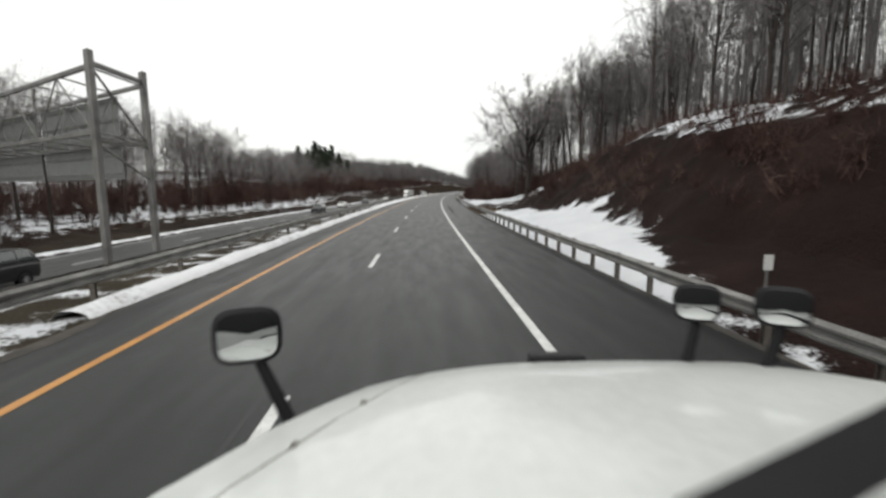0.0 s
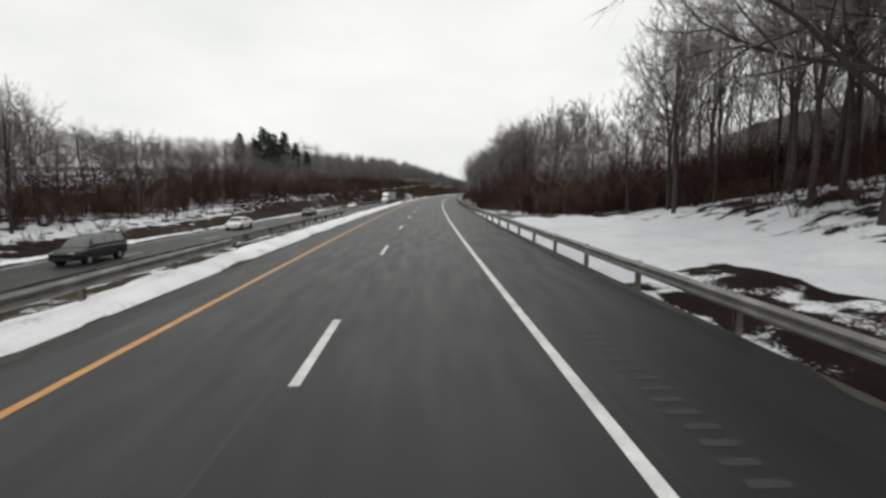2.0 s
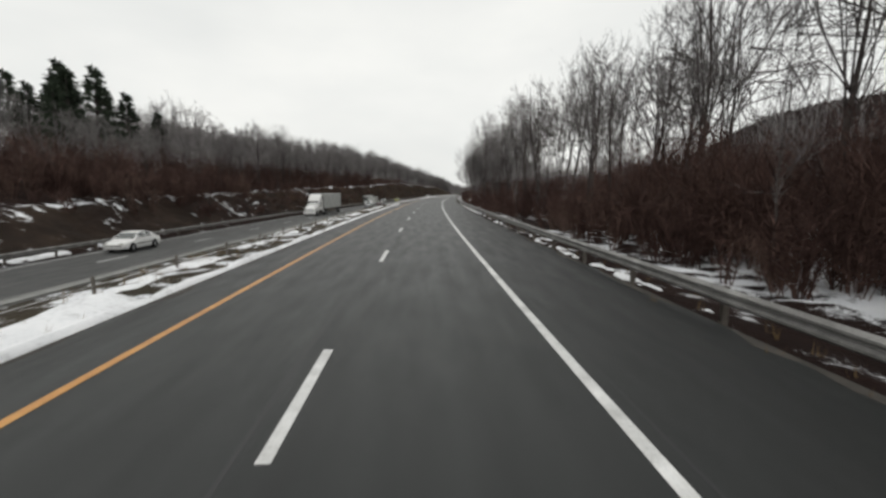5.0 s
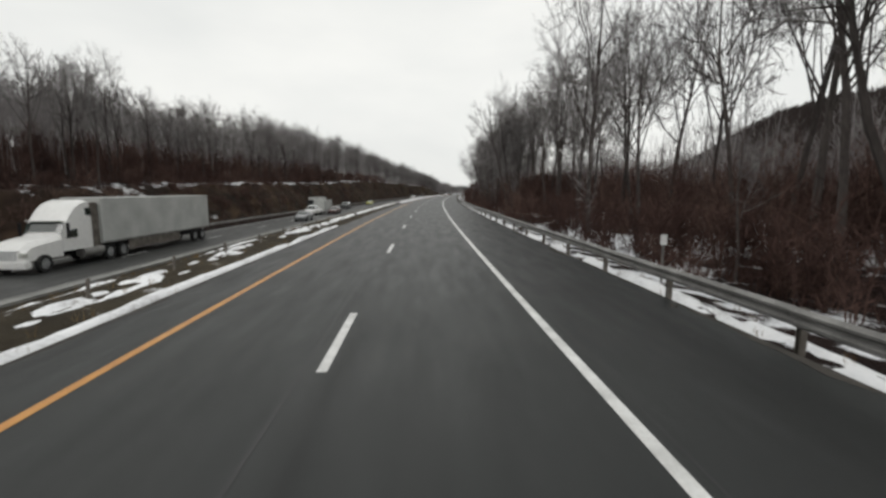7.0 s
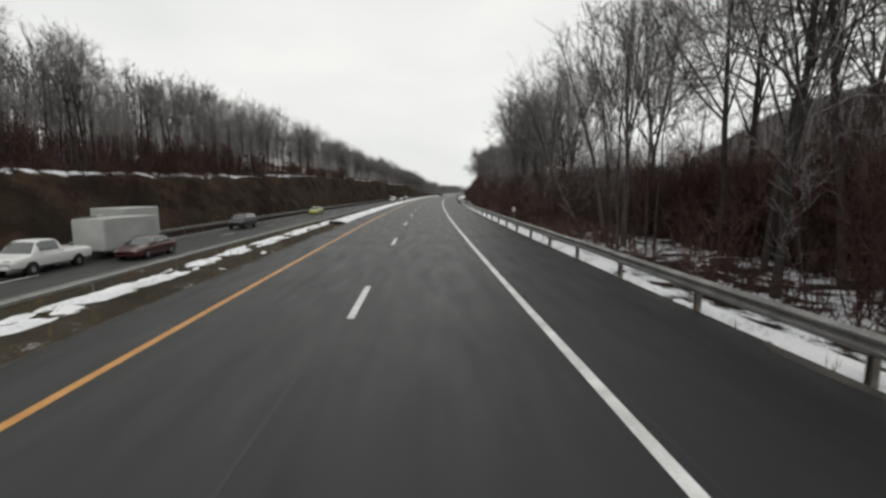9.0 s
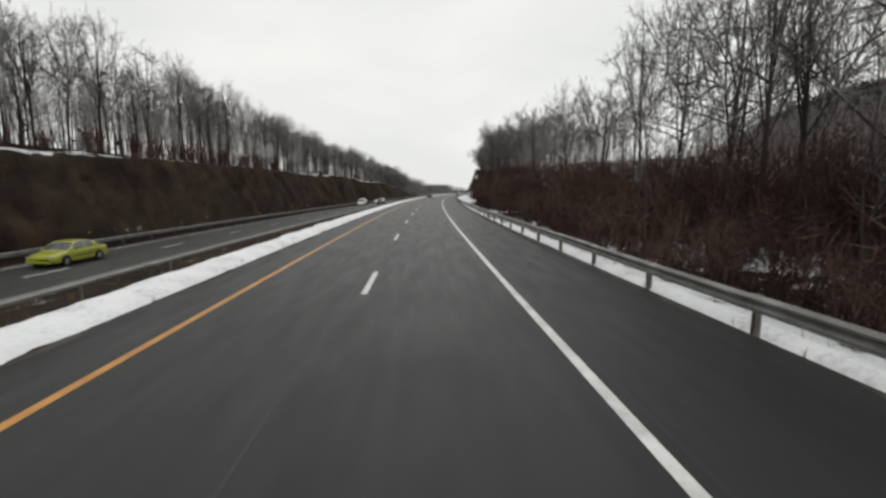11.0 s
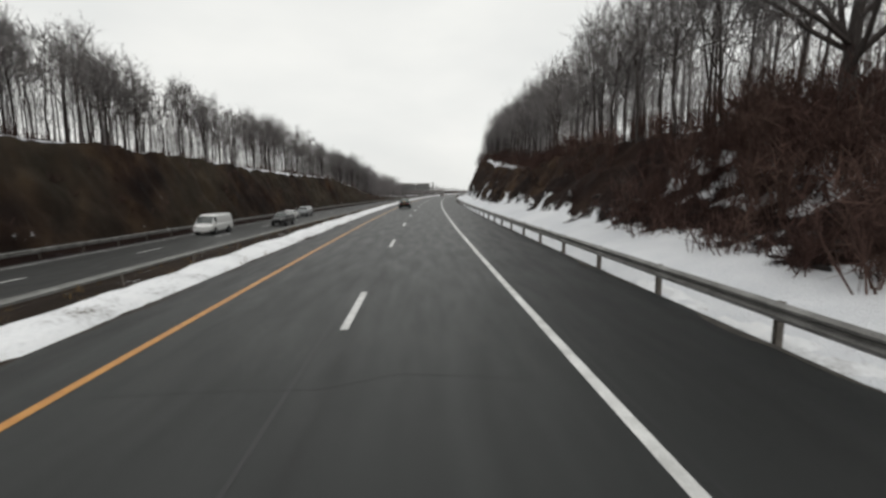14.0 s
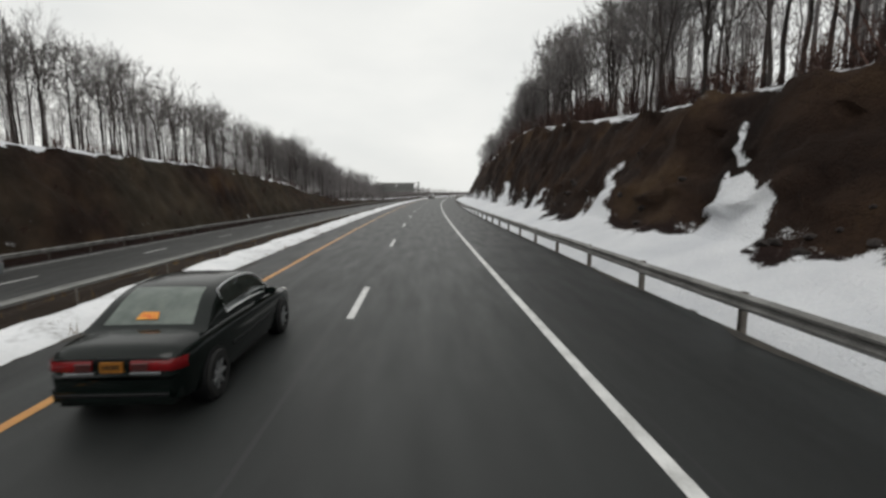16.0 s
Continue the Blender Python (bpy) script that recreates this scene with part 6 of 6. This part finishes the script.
part("roof", prism_bm([(-4.5, 5.1), (4.5, 5.1), (0, 7.6)], -5.4, 5.4), M_SNOW, house, "snow-covered gable roof")
for k in range(3):
    w = part("window", box_bm(-4.2 + 3.1 * k, -3.1 + 3.1 * k, -4.03, -3.98, 2.9, 4.2, 0.01), M_GLASS, house)
    part("window_frame", box_bm(-4.3 + 3.1 * k, -3.0 + 3.1 * k, -4.02, -3.97, 2.8, 2.9), M_WHITEPAINT, w)
part("door", box_bm(-0.5, 0.5, -4.04, -3.97, -0.2, 2.0, 0.02), M_WHITEPAINT, house, "white door")

# ================= the lorry that carries the camera, as it stands at the start =================
lorry = thing("white_lorry", "front of a white road-grimed lorry with black mirrors on the hood", "truck", pose(0, -0.25, 0, 0, 0, -2.4) @ Matrix.Scale(EYE_H / 2.35, 4) @ pose(0.44, 0, 0))
rings = []
for y, zt, w, drop in ((0.55, 1.83, 1.28, 0.10), (0.9, 1.79, 1.22, 0.10), (1.3, 1.73, 1.09, 0.11), (1.65, 1.66, 0.96, 0.12), (1.95, 1.58, 0.88, 0.13), (2.15, 1.47, 0.80, 0.14), (2.25, 1.25, 0.74, 0.16), (2.28, 0.75, 0.72, 0.16)):
    row = []
    for i in range(25):
        u = -1 + 2 * i / 24
        a = abs(u)
        # the far side of the hood is broader and flatter
        row.append((w * (1.22 if u > 0 else 1.0) * math.copysign(min(1.0, a * 1.04), u), y, zt - drop * (0.35 if u > 0 else 1.0) * a ** 2.2 - (0.75 * (zt - 0.7)) * max(0.0, (a - 0.86) / 0.14) ** 1.6 + 0.03 * u))
    rings.append(row)
bm = loft(rings, close=False)
bmesh.ops.solidify(bm, geom=list(bm.faces), thickness=0.02)
h = part("hood", bm, M_HOOD, lorry, "white hood with road grime and specks")
h.data.shade_smooth()
h.data.set_sharp_from_angle(angle=radians(40))


def hood_z(x, y):
    """The hood's height at x from its middle."""
    zt, w, d = [float(np.interp(y, (0.55, 0.9, 1.3, 1.65, 1.95, 2.15), k)) for k in ((1.83, 1.79, 1.73, 1.66, 1.58, 1.47), (1.28, 1.22, 1.09, 0.96, 0.88, 0.80), (0.10, 0.10, 0.11, 0.12, 0.13, 0.14))]
    u = x / w / 1.04
    return zt - d * abs(u) ** 2.2 + 0.03 * u


seam = [(-0.93 + 0.42 * k / 7, 0.75 + 1.2 * k / 7) for k in range(8)]
trim_line([(x, y, hood_z(x, y) - 0.0005) for x, y in seam], 0.003, M_RUST, "seam", h, "thin dark hood seam", False)
for k in (2, 4):
    x, y = seam[k]
    part("bolt", tube_bm((x, y, hood_z(x, y) - 0.01), (x, y, hood_z(x, y) + 0.008), 0.014, 0.010, 12), M_RUST, h)
part("emblem_base", box_bm(-0.02, 0.24, 2.0, 2.07, hood_z(0.1, 2.0) - 0.02, hood_z(0.1, 2.0) + 0.035, 0.01), M_PLASTIC, lorry, "small black plastic nose fitting")
bm = bmesh.new()
lo = [bm.verts.new(p) for p in ((-0.05, 0.68, 1.62), (0.95, 1.22, 1.62), (1.7, 0.80, 1.60), (1.7, -0.1, 1.60), (-0.3, -0.1, 1.60))]
hi = [bm.verts.new(p) for p in ((-0.05, 0.68, 1.845), (0.95, 1.22, 1.80), (1.7, 0.80, 1.80), (1.7, -0.1, 1.80), (-0.3, -0.1, 1.80))]
bm.faces.new(hi)
bm.faces.new(list(reversed(lo)))
for i in range(5):
    bm.faces.new((lo[i], lo[(i + 1) % 5], hi[(i + 1) % 5], hi[i]))
bmesh.ops.recalc_face_normals(bm, faces=bm.faces)
part("cowl", bm, M_PLASTIC, lorry, "black windscreen cowl")
part("firewall", box_bm(-1.1, 1.1, 0.35, 0.56, 0.55, 1.62, 0.03), M_PLASTIC, lorry)
part("bumper", box_bm(-1.15, 1.15, 2.15, 2.45, 0.35, 0.75, 0.06, seg=2), M_HOOD, lorry)
part("grille", box_bm(-0.6, 0.6, 2.20, 2.30, 0.78, 1.25, 0.03), M_CHROME, lorry)
part("chassis", box_bm(-0.45, 0.45, -1.2, 2.2, 0.55, 0.85, 0.02), M_PLASTIC, lorry)
for s in (1, -1):
    fend = [[(s * (0.70 + 0.42 * v), 0.75 + 0.62 * (1 - math.cos(math.pi * k / 10)), 0.55 + 0.62 * math.sin(math.pi * k / 10) - 0.10 * v) for v in (0, 0.5, 1.0)] for k in range(11)]
    bm = loft(fend, close=False)
    bmesh.ops.solidify(bm, geom=list(bm.faces), thickness=0.02)
    part("fender", bm, M_HOOD, lorry)
    add_wheel(lorry, s * 0.98, 1.37, TRUCK_WHEEL, 0.50, s)


# unseen cab behind the camera, added so that the hood mirrors reflect something dark
cab = part("cab", prism_bm([(-1.9, 0.6), (-0.22, 0.6), (-0.22, 1.84), (-0.52, 3.0), (-1.9, 3.2)], -1.22, 1.22), M_HOOD, lorry)
panel([(-1.08, -0.218, 1.90), (1.08, -0.218, 1.90), (1.0, -0.495, 2.92), (-1.0, -0.495, 2.92)], M_PLASTIC, "windscreen", lorry, "unseen dark windscreen for the hood mirrors to reflect", thick=0.01)


def hood_mirror(x, y, z, foot, tilt, w=0.17, hh=0.15, pitch=26):
    """A rounded black housing on a stalk, its glass turned back to the cab."""
    bm = bmesh.new()
    bmesh.ops.create_uvsphere(bm, u_segments=20, v_segments=12, radius=1.0)
    for v in bm.verts:
        c = v.co
        c.x = math.copysign(abs(c.x) ** 0.55, c.x) * w / 2
        c.z = math.copysign(abs(c.z) ** 0.6, c.z) * hh / 2
        c.y = (c.y if c.y > 0 else c.y * 0.25) * 0.075
    m = Matrix.Translation((x, y, z)) @ pose(0, 0, 0, pitch, 0, tilt)
    hm = part("hood_mirror", bm, M_PLASTIC, lorry, "black hood mirror on a stalk", m, smooth=True)
    bm = bmesh.new()
    rings = [[bm.verts.new((math.copysign(abs(math.cos(a)) ** 0.5, math.cos(a)) * w * 0.42 * q, -0.0285 - 0.005 * (1 - q * q), math.copysign(abs(math.sin(a)) ** 0.55, math.sin(a)) * hh * 0.40 * q)) for a in [2 * math.pi * i / 32 for i in range(32)]] for q in (1.0, 0.8, 0.6, 0.4, 0.2)]
    mid = bm.verts.new((0, -0.0335, 0))
    for a, b in zip(rings, rings[1:]):
        for i in range(32):
            bm.faces.new((a[i], a[(i + 1) % 32], b[(i + 1) % 32], b[i]))
    for i in range(32):
        bm.faces.new((rings[-1][i], rings[-1][(i + 1) % 32], mid))
    bmesh.ops.recalc_face_normals(bm, faces=bm.faces)
    part("mirror_glass", bm, M_MIRROR, hm, "convex mirror glass", smooth=True)
    inv = m.inverted()
    part("stalk", tube_bm(inv @ Vector((x + 0.02, y + 0.02, z - hh * 0.4)), inv @ Vector(foot), 0.020, 0.026, 10), M_PLASTIC, hm)


hood_mirror(-1.11, 1.55, 1.84, (-0.95, 1.52, 1.50), 21, 0.23, 0.20, -8)
hood_mirror(0.70, 1.95, 1.85, (0.66, 1.93, 1.55), -24, 0.19, 0.17, -7)
hood_mirror(0.97, 1.80, 1.87, (0.90, 1.80, 1.50), -29, 0.20, 0.17, -7)

# ================= lay everything along the bend of the road =================
def bent(m):
    """A pose on the straight plan, moved to where the road has swung to."""
    x, y, z = m.translation
    q = m.copy()
    q.translation = (0, 0, 0)
    return Matrix.Translation((*place(x, y), z)) @ Matrix.Rotation(-radians(heading(y)), 4, "Z") @ q


for ob in [o for o in scene.objects if o.parent is None and o.type in ("MESH", "EMPTY")]:
    wide = ob.get("kind") in ("structure", "stuff")
    if wide:
        for o in (ob, *ob.children):
            if o.matrix_basis.translation.length > 0.01:
                o.matrix_basis = bent(o.matrix_basis)
                continue
            co = np.empty(len(o.data.vertices) * 3, dtype=np.float32)
            o.data.vertices.foreach_get("co", co)
            co = co.reshape(-1, 3)
            along = np.clip(co[:, 1], 0, BEND_END)
            turn, rest, inner = along / BEND_R, co[:, 1] - along, BEND_R - co[:, 0]
            co[:, 0], co[:, 1] = BEND_R - inner * np.cos(turn) + rest * np.sin(turn), inner * np.sin(turn) + rest * np.cos(turn)
            o.data.vertices.foreach_set("co", co.ravel())
            o.data.update()
    elif ob.name.startswith("guardrail"):
        base = ob.matrix_basis.copy()
        for o in ob.children:
            o.matrix_basis = base.inverted() @ bent(base @ o.matrix_basis)
    else:
        ob.matrix_basis = bent(ob.matrix_basis)
